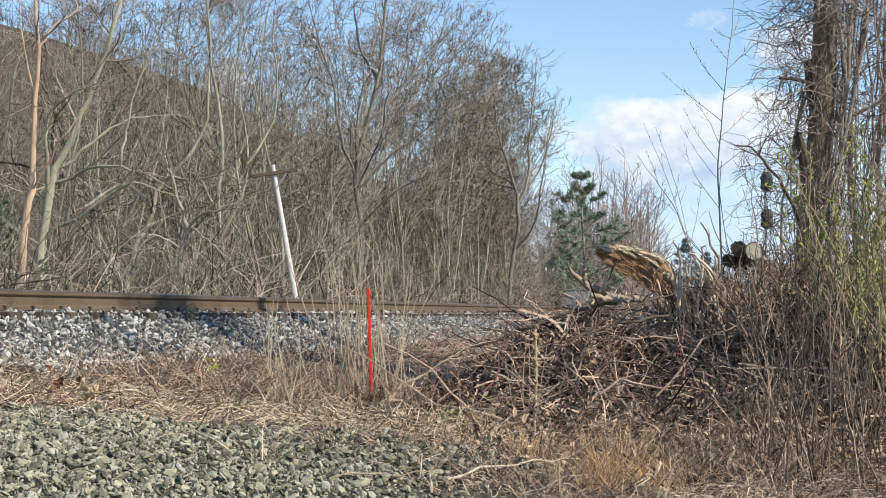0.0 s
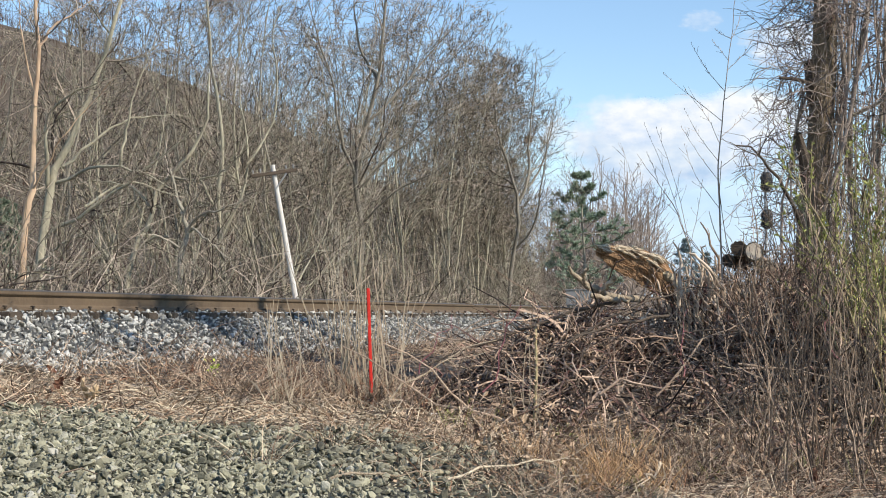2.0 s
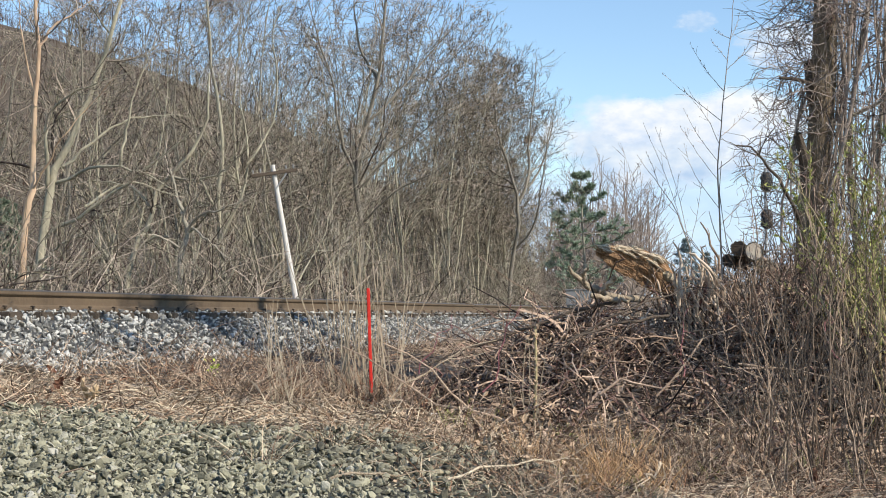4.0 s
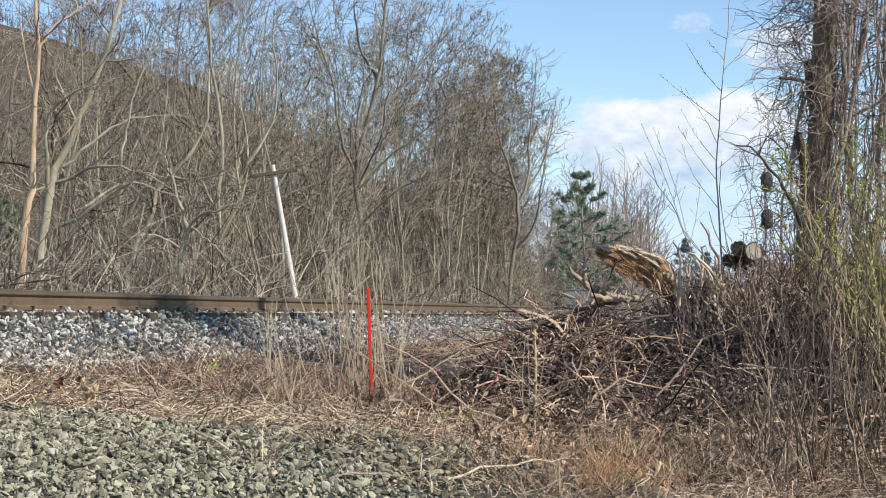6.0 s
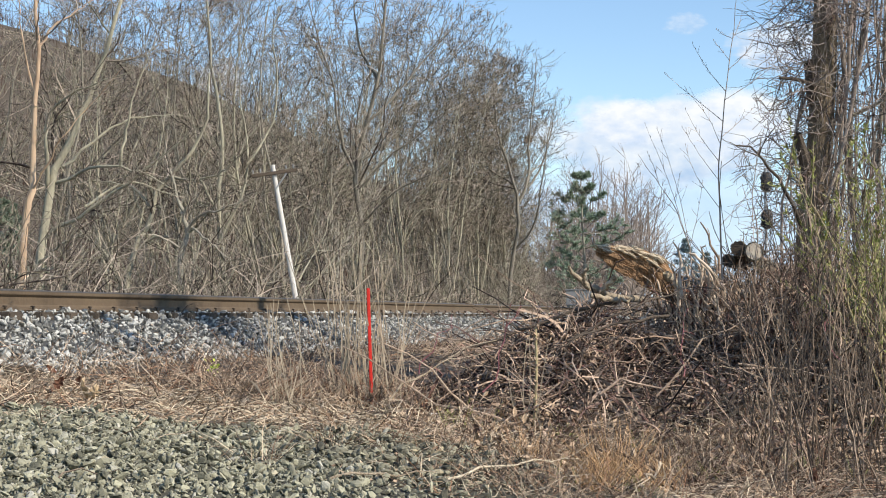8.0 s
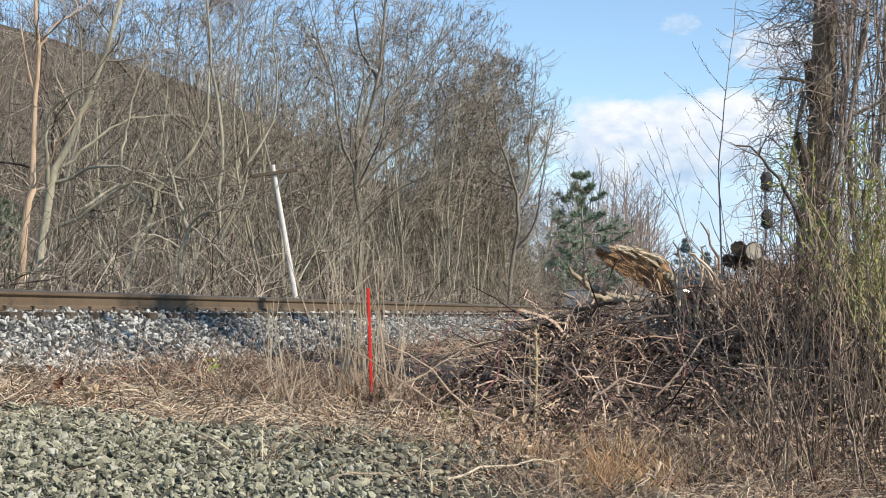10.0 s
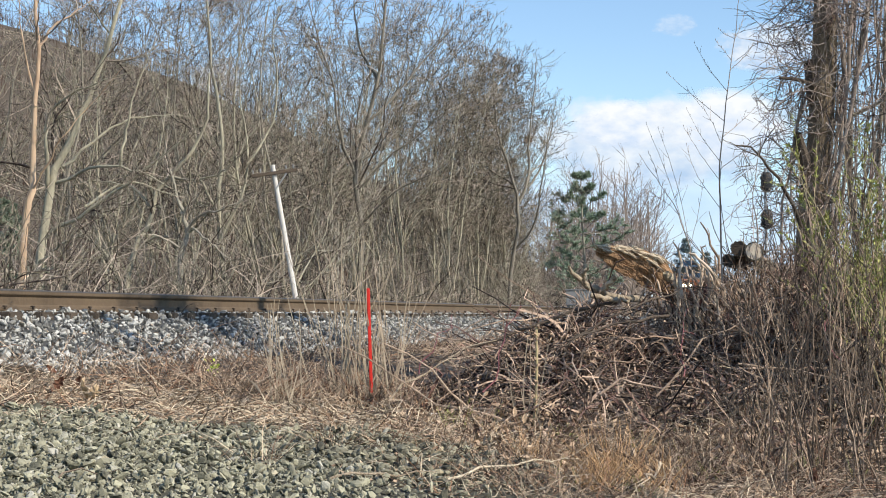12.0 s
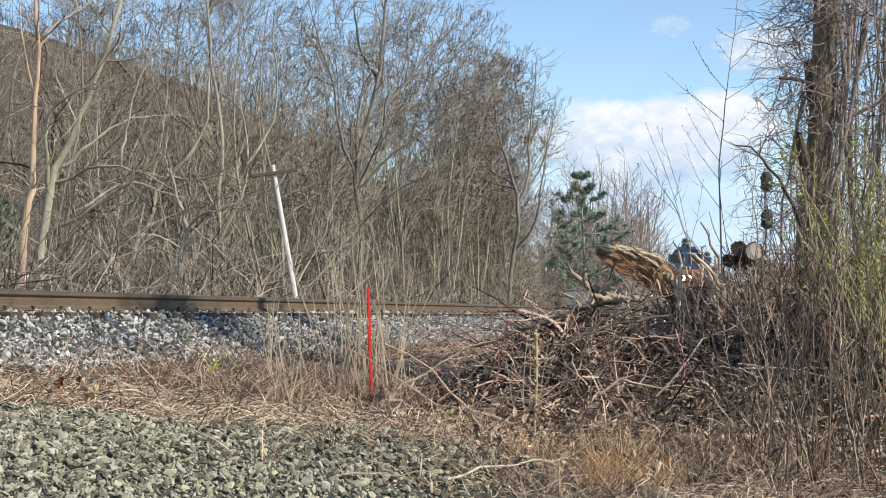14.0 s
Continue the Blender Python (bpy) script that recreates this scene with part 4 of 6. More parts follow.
def build_brush_pile():
    rng = np.random.RandomState(41)
    n = 6400
    c = np.array(MOUND)
    which = rng.choice(5, n, p=[0.31, 0.31, 0.2, 0.12, 0.06])
    x = c[which, 0] + rng.normal(0, 0.6, n) * c[which, 2]
    y = c[which, 1] - 0.25 + rng.normal(0, 0.5, n) * c[which, 3]
    a = rng.uniform(0, 2 * np.pi, n)
    way = np.stack([np.cos(a), np.sin(a) * 0.7, rng.uniform(-0.1, 0.75, n)], -1)
    L = rng.uniform(0.12, 0.62, n)
    r = np.clip(rng.lognormal(math.log(0.0062), 0.42, n), 0.003, 0.016)
    start = np.stack([x, y, mound(x, y) + rng.uniform(-0.03, 0.07, n)], -1)
    P, R = sprout(rng, start, way, L, 6, r, r * 0.5, up=-0.1, wander=0.42)
    P[:, :, 2] = np.maximum(P[:, :, 2], mound(P[:, :, 0], P[:, :, 1]) + 0.005)
    P2, R2 = side_shoots(rng, P, R, 1, 0.2, 1, (25, 70), (0.25, 0.5), 3, 0.7, 0.6, up=0.0, wander=0.3)
    # twiggy tops along the crest
    n = 420
    y = rng.uniform(9.7, 10.7, n)
    x = y * rng.uniform(0.195, 0.30, n)
    P3, R3 = sprout(rng, np.stack([x, y, mound(x, y) + rng.uniform(0, 0.12, n)], -1), np.stack([rng.normal(-0.15, 0.5, n), rng.normal(0, 0.4, n), np.ones(n)], -1), rng.uniform(0.2, 0.55, n), 7, rng.uniform(0.0025, 0.007, n), 0.002, up=0.0, wander=0.28)
    P4, R4 = side_shoots(rng, P3, R3, 3, 0.2, 1, (25, 70), (0.25, 0.5), 3, 0.7, 0.6, up=0.0, wander=0.3)
    pile = tagged(new("brush_pile", mesh_of("brush_pile", *join([tubes(P, R, 3), tubes(P2, R2, 3), tubes(P3, R3, 3), tubes(P4, R4, 3)]), M_STICK)), "heap of tangled dead brown sticks and cut brush", "brush pile", kind="stuff")
    n = 240
    x, y = rng.uniform(0.3, 3.6, n), rng.uniform(8.6, 10.6, n)
    a = rng.uniform(0, 2 * np.pi, n)
    way = np.stack([np.cos(a), np.sin(a) * 0.6, rng.uniform(0.0, 0.5, n)], -1)
    r = rng.uniform(0.003, 0.009, n)
    P, R = sprout(rng, np.stack([x, y, mound(x, y) + rng.uniform(0.02, 0.12, n)], -1), way, rng.uniform(0.4, 1.2, n), 7, r, r * 0.5, up=-0.06, wander=0.24)
    P[:, :, 2] = np.maximum(P[:, :, 2], mound(P[:, :, 0], P[:, :, 1]) + 0.01)
    for i in range(n):
        part("stick", mesh_of("stick", *tubes(P[i:i + 1], R[i:i + 1], 5), M_STICK_ONE), pile)


build_brush_pile()


def branch(a, b, r, label, seed, sag=0.05, twigs=3, material=None):
    rng = np.random.RandomState(seed)
    a, b = np.array(a), np.array(b)
    k = 9
    f = np.linspace(0, 1, k)[:, None]
    P = (a * (1 - f) + b * f + np.cumsum(rng.normal(0, 0.018, (k, 3)), 0))[None]
    P[0, :, 2] += sag * 4 * f[:, 0] * (1 - f[:, 0])
    R = (r * (1 - 0.65 * f[:, 0]))[None]
    mid = P[0, 0].copy()
    P = P - mid
    root = tagged(new("branch"), label, "branch", "fallen branches of the brush pile")
    root.location = mid
    part("stem", mesh_of("stem", *tubes(P, R, 7), material or M_STICK, True), root)
    Q, S = side_shoots(rng, P, R, twigs, 0.3, 1, (30, 65), (0.2, 0.45), 5, 0.6, 0.4, up=0.05, wander=0.15)
    for i in range(len(Q)):
        part("twig", mesh_of("twig", *tubes(Q[i:i + 1], S[i:i + 1], 5), material or M_STICK, True), root)


branch((1.27, 10.20, 0.92), (-0.13, 9.90, 0.49), 0.017, "long dark fallen branch on the brush pile", 51, 0.05, 4, M_DARKSTICK)
branch((1.52, 9.60, 0.84), (0.65, 9.20, 0.55), 0.012, "crooked grey fallen branch on the brush pile", 52, 0.05, 4, M_DARKSTICK)
branch((-0.35, 9.20, 0.33), (0.37, 9.60, 0.69), 0.008, "thin pale stick poking from the brush pile", 53, 0.05, 3, M_WEATHER)
branch((-0.56, 6.20, 0.085), (0.10, 6.60, 0.13), 0.009, "pale dry stick lying on the gravel", 54, 0.02, 2, M_WEATHER)
branch((0.05, 6.60, 0.12), (0.65, 7.10, 0.2), 0.007, "pale dry stick lying on the gravel", 55, 0.02, 3, M_WEATHER)
branch((1.09, 7.00, 0.10), (0.94, 6.40, 0.02), 0.009, "short broken pale stick", 56, 0.0, 1, M_STRAW)
branch((0.95, 8.60, 0.40), (1.74, 8.60, 0.34), 0.009, "pale dry stalk lying over the pile", 57)
branch((2.75, 10.80, 1.53), (2.21, 10.60, 2.22), 0.016, "dark arched bare branch hanging from the vine tangle", 58, 0.14, 3, M_TIE)


M_REDCANE = mat("red_cane_bark", (0.11, 0.035, 0.04), (0.33, 0.13, 0.13), 5, 0.7, 0.2, 0.1, by="object")
branch((1.51, 8.80, 0.47), (1.67, 9.00, 0.84), 0.005, "thin reddish bramble cane", 251, 0.03, 1, M_REDCANE)
branch((-0.16, 9.40, 0.46), (0.13, 9.60, 0.69), 0.005, "thin reddish bramble cane", 252, 0.03, 1, M_REDCANE)
branch((0.23, 8.80, 0.35), (0.43, 9.20, 0.84), 0.005, "thin reddish bramble cane", 253, 0.05, 1, M_REDCANE)
branch((2.28, 8.20, 0.58), (2.18, 8.30, 0.84), 0.006, "thin reddish bramble cane", 254, 0.03, 1, M_REDCANE)
branch((0.85, 9.40, 0.69), (2.00, 9.90, 1.00), 0.009, "long thin curved dead stick across the pile", 255, 0.1, 3, M_DARKSTICK)
branch((1.29, 8.60, 0.36), (2.19, 8.90, 0.84), 0.007, "long thin curved dead stick across the pile", 256, 0.1, 3, M_STICK_ONE)
branch((1.73, 8.40, 0.57), (2.48, 8.20, 0.38), 0.008, "long thin curved dead stick across the pile", 257, 0.06, 3, M_STICK_ONE)


def build_canes():
    rng = np.random.RandomState(59)
    for i in range(50):
        x, y = 1.62 + 0.62 * rng.uniform(), rng.uniform(9.9, 10.6)
        if 0.166 < x / y < 0.184:
            continue
        z = float(mound(x, y))
        a = (x, y, z + rng.uniform(-0.02, 0.1))
        h = rng.uniform(0.18, 0.42)
        b = (x + rng.normal(-0.1, 0.09), y + rng.normal(0, 0.06), a[2] + h)
        branch(a, b, rng.uniform(0.008, 0.02), "broken pale cane standing in the brush pile", 600 + i, 0.0, 1, M_CANE)


def build_low_sticks():
    rng = np.random.RandomState(60)
    for i in range(18):
        y = rng.uniform(9.9, 10.4)
        x = y * rng.uniform(0.164, 0.185)
        top = 0.85 + 0.0235 * y + rng.uniform(-0.03, -0.006)
        a = (x + rng.normal(0, 0.05), y, float(mound(x, y)) - 0.02)
        branch(a, (x + rng.normal(-0.02, 0.03), y, top), rng.uniform(0.005, 0.011), "broken pale cane standing in the brush pile", 640 + i, 0.0, 1, M_CANE)


STANDING = (
    ((1.66, 10.00, 1.12), (1.62, 10.00, 1.30)), ((1.78, 10.00, 1.19), (1.73, 10.00, 1.37)),
    ((1.88, 10.00, 1.12), (1.80, 10.00, 1.40)), ((1.93, 10.00, 1.11), (1.85, 10.00, 1.31)), ((1.95, 10.00, 1.18), (1.88, 10.00, 1.33)),
    ((1.99, 10.00, 0.94), (1.96, 10.00, 1.17)), ((1.97, 10.00, 1.00), (1.91, 10.00, 1.26)),
    ((1.66, 10.00, 1.08), (1.61, 10.00, 1.23)))


def build_standing():
    rng = np.random.RandomState(62)
    for i, (a, b) in enumerate(STANDING):
        d = np.array(a) - np.array(b)
        foot = np.array(a) + d * 0.8 + np.array([0, rng.uniform(-0.1, 0.1), 0])
        branch(foot, b, rng.uniform(0.013, 0.019), "thick broken pale cane standing in the brush pile", 660 + i, 0.0, 1, M_CANE)


M_CANE = mat("weathered_cane", (0.17, 0.11, 0.075), (0.64, 0.51, 0.385), 4, 0.85, 0.3, 0.4, by="object")
build_canes()
build_low_sticks()
build_standing()


# ---- rotten stump ----
def build_stump():
    rng = np.random.RandomState(61)
    root = tagged(new("stump"), "rotten orange-brown stump with splintered roots on the brush pile", "stump")
    k, m = 46, 30
    f = np.linspace(0, 1, k)
    P = smooth_line([(1.12, 10.30, 1.325), (1.31, 10.40, 1.262), (1.52, 10.50, 1.185), (1.76, 10.60, 1.04)], k, rng, 0.0)
    centre = P[20].copy()
    # a split shell of trunk wood: thick across e1, thin across e2, its broken face turned down towards the open side
    e1, e2 = unit(np.array([0.12, -0.42, 0.86])), unit(np.array([-0.55, -0.62, -0.56]))
    half = np.interp(f, [0, 0.06, 0.18, 0.32, 0.55, 0.8, 1], [0.03, 0.046, 0.062, 0.088, 0.105, 0.11, 0.09])
    thick = np.interp(f, [0, 0.1, 0.4, 1], [0.008, 0.022, 0.04, 0.075])
    ang = np.arange(m) * 2 * np.pi / m
    ca, sa = np.sign(np.cos(ang)) * np.abs(np.cos(ang)) ** 0.75, np.sign(np.sin(ang)) * np.abs(np.sin(ang)) ** 0.6
    verts = np.zeros((k, m, 3))
    for i in range(k):
        for j in range(m):
            w = 1 + 0.35 * noise.noise(Vector((f[i] * 6, ca[j] * 2, sa[j] * 2))) + 0.2 * noise.noise(Vector((f[i] * 17, ca[j] * 5, sa[j] * 5 + 4)))
            hollow = 0.45 * (1 - ca[j] * ca[j]) * (sa[j] > 0)
            groove = 0.012 * noise.noise(Vector((f[i] * 5, ca[j] * 13, 7)))
            verts[i, j] = P[i] + e1 * half[i] * w * ca[j] + e2 * (thick[i] * sa[j] * (w - hollow) + groove)
    i = np.arange(k - 1)[:, None] * m
    j = np.arange(m)[None]
    quads = np.stack([i + j, i + (j + 1) % m, i + m + (j + 1) % m, i + m + j], -1).reshape(-1, 4)
    root.location = centre
    part("trunk_wood", mesh_of("trunk_wood", verts.reshape(-1, 3) - centre, quads, M_ROT), root, "hollow orange-brown rotten trunk wood")
    roots = (([(0.90, 10.10, 1.20), (0.98, 10.20, 1.09), (1.12, 10.30, 1.03), (1.30, 10.40, 0.98), (1.5, 10.5, 0.96)], 0.027),
             ([(1.15, 10.25, 1.02), (1.20, 10.20, 1.08), (1.24, 10.15, 1.13)], 0.02),
             ([(1.02, 10.15, 1.07), (1.0, 10.1, 1.13), (1.03, 10.05, 1.18)], 0.014),
             ([(1.35, 10.25, 0.95), (1.22, 10.15, 0.96), (1.05, 10.05, 0.99)], 0.02),
             ([(1.75, 10.4, 0.98), (1.68, 10.3, 1.1), (1.62, 10.25, 1.16)], 0.026))
    for pts, r in roots:
        Q = smooth_line(np.array(pts) - centre, 12, rng, 0.007)[None]
        thin = np.interp(np.linspace(0, 1, 12), [0, 0.15, 0.6, 1], [0.35, 0.7, 1, 0.9]) * rng.uniform(0.85, 1.2, 12)
        part("root", mesh_of("root", *tubes(Q, (r * thin)[None], 8), M_WEATHER, True), root, "pale weathered root")
    # frayed wood along the upper rim, painted pale as its sunlit edge, and fewer strands over the broken face
    for q in range(46):
        rim = q < 30
        c0 = rng.uniform(-0.03, 0.7)
        g = np.clip(c0 + np.linspace(0, rng.uniform(0.12, 0.3), 9), 0, 1)
        at = np.stack([np.interp(g, f, P[:, c]) for c in range(3)], -1)
        h = np.interp(g, f, half)[:, None]
        t = np.interp(g, f, thick)[:, None]
        up = rng.uniform(0.88, 1.12) if rim else rng.uniform(-0.8, 0.7)
        Q = at + e1 * h * up + e2 * t * (rng.uniform(-0.7, 0.9) if rim else 0.75) + np.cumsum(rng.normal(0, 0.004, (9, 3)), 0) - centre
        if c0 < 0.05:
            Q[0] += np.array([-0.03, 0, 0.012]) * rng.uniform(0.3, 1.2)
        r = rng.uniform(0.005, 0.012) if rim else rng.uniform(0.003, 0.006)
        part("weathered_ridge", mesh_of("weathered_ridge", *tubes(Q[None], (r * rng.uniform(0.6, 1.3, 9) * np.array([0.3, 0.8, 1, 1, 1, 1, 1, 0.8, 0.3]))[None], 5), M_WEATHER if rim else M_ROT), root, "frayed weathered ridge, painted pale like a sunlit edge" if rim else "")


build_stump()


# ---- cut logs ----
def log(a, b, r, label, seed, end=None):
    rng = np.random.RandomState(seed)
    a, b = Vector(a), Vector(b)
    root = tagged(new("log"), label, "log", "cut logs on the brush pile")
    root.location = a
    bm = bmesh.new()
    m = Matrix.Translation((b - a) / 2) @ (b - a).to_track_quat("Z", "Y").to_matrix().to_4x4()
    bmesh.ops.create_cone(bm, segments=18, radius1=r, radius2=r * 0.92, depth=(b - a).length, cap_ends=True, matrix=m)
    bmesh.ops.subdivide_edges(bm, edges=bm.edges[:], cuts=2, use_grid_fill=True)
    for v in bm.verts:
        v.co += Vector(rng.normal(0, r * 0.045, 3))
    part("bark", from_bm("bark", bm, M_BARK), root)
    d = (b - a).normalized()
    part("cut_end", rod_mesh("cut_end", -d * 0.012, d * 0.01, r * 0.86, end or M_CUT, 18), root, "pale sawn end")


log((2.25, 10.20, 1.31), (2.44, 11.40, 1.32), 0.07, "short log with a pale sawn end", 71)
log((2.15, 10.25, 1.33), (2.44, 11.40, 1.34), 0.06, "dark brown log with a weathered end", 72, M_TIE)
log((2.36, 10.50, 1.22), (2.86, 11.60, 1.17), 0.06, "thin pale log among the sticks", 73)
log((2.14, 10.60, 1.26), (2.51, 11.70, 1.26), 0.05, "dark thin log among the sticks", 74, M_TIE)


# ---- right-hand tree hung with vines ----
def build_vine_tree():
    rng = np.random.RandomState(81)
    root = tagged(new("vine_tree"), "dead tree trunk smothered in bare hanging vines", "tree")
    base = np.array((2.99, 11.40, 0.84))
    base[2] = float(mound(base[0], base[1])) - 0.1
    root.location = base
    top = np.array((3.47, 11.40, 7.95)) - base
    k = 14
    f = np.linspace(0, 1, k)[:, None]
    P = (top * f + np.cumsum(rng.normal(0, 0.025, (k, 3)), 0))[None]
    R = (0.112 * (1 - 0.3 * f[:, 0]))[None]
    part("trunk", mesh_of("trunk", *tubes(P, R, 12), M_VINETRUNK, True), root)
    for a, b, r in (((2.99, 11.30, 2.54), (2.92, 11.20, 2.88), 0.055), ((2.92, 11.30, 1.88), (2.80, 11.10, 2.28), 0.05), ((2.98, 11.20, 2.68), (2.64, 11.00, 2.71), 0.016)):
        Q = np.stack([np.array(a), (np.array(a) + np.array(b)) / 2 + rng.normal(0, 0.01, 3), np.array(b)])[None] - base
        part("stub", mesh_of("stub", *tubes(Q, np.array([[r, r * 0.95, r * 0.7]]), 8), M_DARKSTICK), root, "broken dark branch stub")
    for i in range(16):
        g = np.linspace(0, 1, 24)[:, None]
        turn = rng.uniform(0, 6.3) + g[:, 0] * rng.normal(0, 5)
        off = rng.uniform(0.1, 0.2) + 0.1 * np.sin(g[:, 0] * rng.uniform(4, 12)) * rng.uniform(0.2, 1)
        home = np.stack([np.interp(g[:, 0], f[:, 0], P[0, :, c]) for c in range(3)], -1)
        Q = home + np.stack([np.cos(turn) * off + (i % 2) * rng.uniform(0.05, 0.75), np.sin(turn) * off, g[:, 0] * 0], -1) + rng.normal(0, 0.012, (24, 3))
        part("vine", mesh_of("vine", *tubes(Q[None], np.full((1, 24), rng.uniform(0.006, 0.016)), 6), M_VINE, True), root)
    for i in range(15):
        g = np.linspace(0, 1, 22)
        x0, y0 = rng.uniform(0.0, 1.15), rng.normal(0.1, 0.3)
        Q = np.stack([x0 + 0.45 * g + 0.05 * np.sin(g * rng.uniform(5, 16) + i), y0 + 0.05 * np.sin(g * rng.uniform(5, 14)), g * rng.uniform(4.5, 6.5)], -1) + np.cumsum(rng.normal(0, 0.014, (22, 3)), 0)
        part("vine", mesh_of("vine", *tubes(Q[None], np.full((1, 22), rng.uniform(0.0035, 0.009)), 5), M_VINE, True), root)
    n = 1500
    h = rng.uniform(0.2, 4.4, n)
    start = np.stack([np.where(rng.uniform(size=n) < 0.82, rng.gamma(1.4, 0.26, n) - 0.24, rng.uniform(0.2, 1.35, n)) + 0.05 * h, rng.normal(0, 0.35, n), h], -1)
    way = np.stack([rng.normal(-0.1, 0.6, n), rng.normal(0, 0.6, n), rng.uniform(-0.8, 0.9, n)], -1)
    Q, S = sprout(rng, start, way, rng.uniform(0.25, 0.9, n), 8, rng.uniform(0.0025, 0.006, n), 0.002, up=-0.05, wander=0.38)
    Q2, S2 = side_shoots(rng, Q, S, 4, 0.1, 1, (25, 75), (0.2, 0.5), 4, 0.75, 0.5, 0.0022, up=-0.03, wander=0.35)
    # a thick bunch of vines high on the trunk, unseen above the view, added to shade the rail
    n = 420
    start = np.stack([rng.normal(0.35, 0.42, n), rng.normal(0, 0.5, n), 5.95 + rng.uniform(-0.25, 0.35, n)], -1)
    Q3, S3 = sprout(rng, start, rng.normal(0, 1, (n, 3)) * np.array([1, 1, 0.3]), rng.uniform(0.3, 0.8, n), 6, rng.uniform(0.008, 0.018, n), 0.004, up=-0.05, wander=0.35)
    part("vine_tangle", mesh_of("vine_tangle", *join([tubes(Q, S, 3), tubes(Q2, S2, 3), tubes(Q3, S3, 3)]), M_VINE), root, "tangle of fine bare vine twigs")


build_vine_tree()
for bx, by, seed in ((3.62, 11.8, 83), (3.95, 12.4, 84), (4.5, 11.0, 86)):
    single_tree("tree", (bx, by, 0), "bare brown sapling hung with vines", seed=seed, height=7, stems=2, limbs=6, twigs=4, r=0.045, spread=0.05, fork=(15, 35), last=1)
# trees past the thicket, whose trunks shade the ballast
limbed_tree("dead bare trunk beside the brush pile", [
    (0.085, (3.36, 8.72, 0.3), (3.34, 8.72, 2.6), (3.40, 8.74, 4.6), (3.34, 8.70, 6.2), (3.40, 8.72, 7.3))], 87, M_BARK, 2, 0.7)
limbed_tree("bare tree beside the brush pile, hung with vines", [
    (0.17, (4.72, 13.45, 0.3), (4.70, 13.45, 4.0), (4.74, 13.45, 8.0), (4.70, 13.45, 11.0)),
    (0.06, (4.72, 13.45, 6.6), (5.0, 13.8, 7.4), (5.4, 14.2, 8.6)),
    (0.06, (4.72, 13.45, 7.4), (4.3, 13.0, 8.4), (4.1, 12.8, 9.6))], 89, M_BARK, 4)


# ---- thicket of tall stems ----
def build_thicket():
    rng = np.random.RandomState(91)
    n = 220
    y = rng.uniform(6.6, 10.5, n)
    slope = 0.2 + 0.14 * rng.uniform(size=n) ** 0.6
    x = slope * y
    way = np.stack([rng.normal(-0.02, 0.1, n), rng.normal(0, 0.12, n), np.ones(n)], -1)
    L = rng.uniform(0.5, 1.55, n) * np.clip((slope - 0.13) / 0.12, 0.4, 1)
    start = np.stack([x, y, np.maximum(mound(x, y), land(x, y)) - 0.03], -1)
    P, R = sprout(rng, start, way, L, 9, np.clip(rng.lognormal(math.log(0.0035), 0.35, n), 0.002, 0.0055), 0.0016, up=0.02, wander=0.11)
    P2, R2 = side_shoots(rng, P, R, 5, 0.25, 1, (20, 50), (0.1, 0.3), 4, 0.7, 0.5, up=0.12, wander=0.12)
    near = np.argsort(y)[:200]
    rest = np.argsort(y)[200:]
    P3, R3 = P2.reshape(n, 5, 4, 3), R2.reshape(n, 5, 4)
    root = tagged(new("thicket", mesh_of("thicket", *join([tubes(P[rest], R[rest], 5), tubes(P3[rest].reshape(-1, 4, 3), R3[rest].reshape(-1, 4), 3)]), M_STICK)), "thicket of tall bare brown stems", "thicket", kind="stuff")
    for i in near:
        part("stem", mesh_of("stem", *join([tubes(P[i:i + 1], R[i:i + 1], 5), tubes(P3[i], R3[i], 3)]), M_DARKSTICK if i % 2 == 0 else M_STICK_ONE), root)


build_thicket()


def build_pile_leaves():
    """Small curled dead leaves caught among the sticks, each folded along its midrib."""
    rng = np.random.RandomState(97)
    n = 1500
    y = rng.uniform(7.2, 10.2, n)
    x = y * rng.uniform(0.02, 0.31, n)
    at = np.stack([x, y, mound(x, y) + rng.uniform(0.03, 0.17, n)], -1)
    u = unit(rng.normal(0, 1, (n, 3)))
    w = unit(np.cross(u, rng.normal(0, 1, (n, 3))))
    k = np.cross(u, w)
    a = rng.uniform(0.012, 0.034, (n, 1))
    h = a * rng.uniform(0.35, 0.6, (n, 1))
    c = a * rng.uniform(0.1, 0.5, (n, 1))
    V = np.stack([at - u * a, at - u * a * 0.2 + w * h + k * c, at + u * a * 0.5 + w * h * 0.7 + k * c, at + u * a * 1.1 + k * c,
                  at + u * a * 0.5 - w * h * 0.7 + k * c, at - u * a * 0.2 - w * h + k * c, at + u * a * 0.2], 1).reshape(-1, 3)
    i = np.arange(n)[:, None] * 7
    F = np.concatenate([i + np.array(q)[None] for q in ((0, 6, 2, 1), (6, 3, 2, 2), (0, 5, 4, 6), (6, 4, 3, 3))], 0)
    F = [tuple(dict.fromkeys(int(j) for j in f)) for f in F]
    me = bpy.data.meshes.new("dead_leaves")
    me.from_pydata([tuple(map(float, p)) for p in V], [], F)
    me.materials.append(M_DEADLEAF)
    tagged(new("dead_leaves", me), "curled brown dead leaves caught in the brush", "leaves", kind="stuff")


build_pile_leaves()


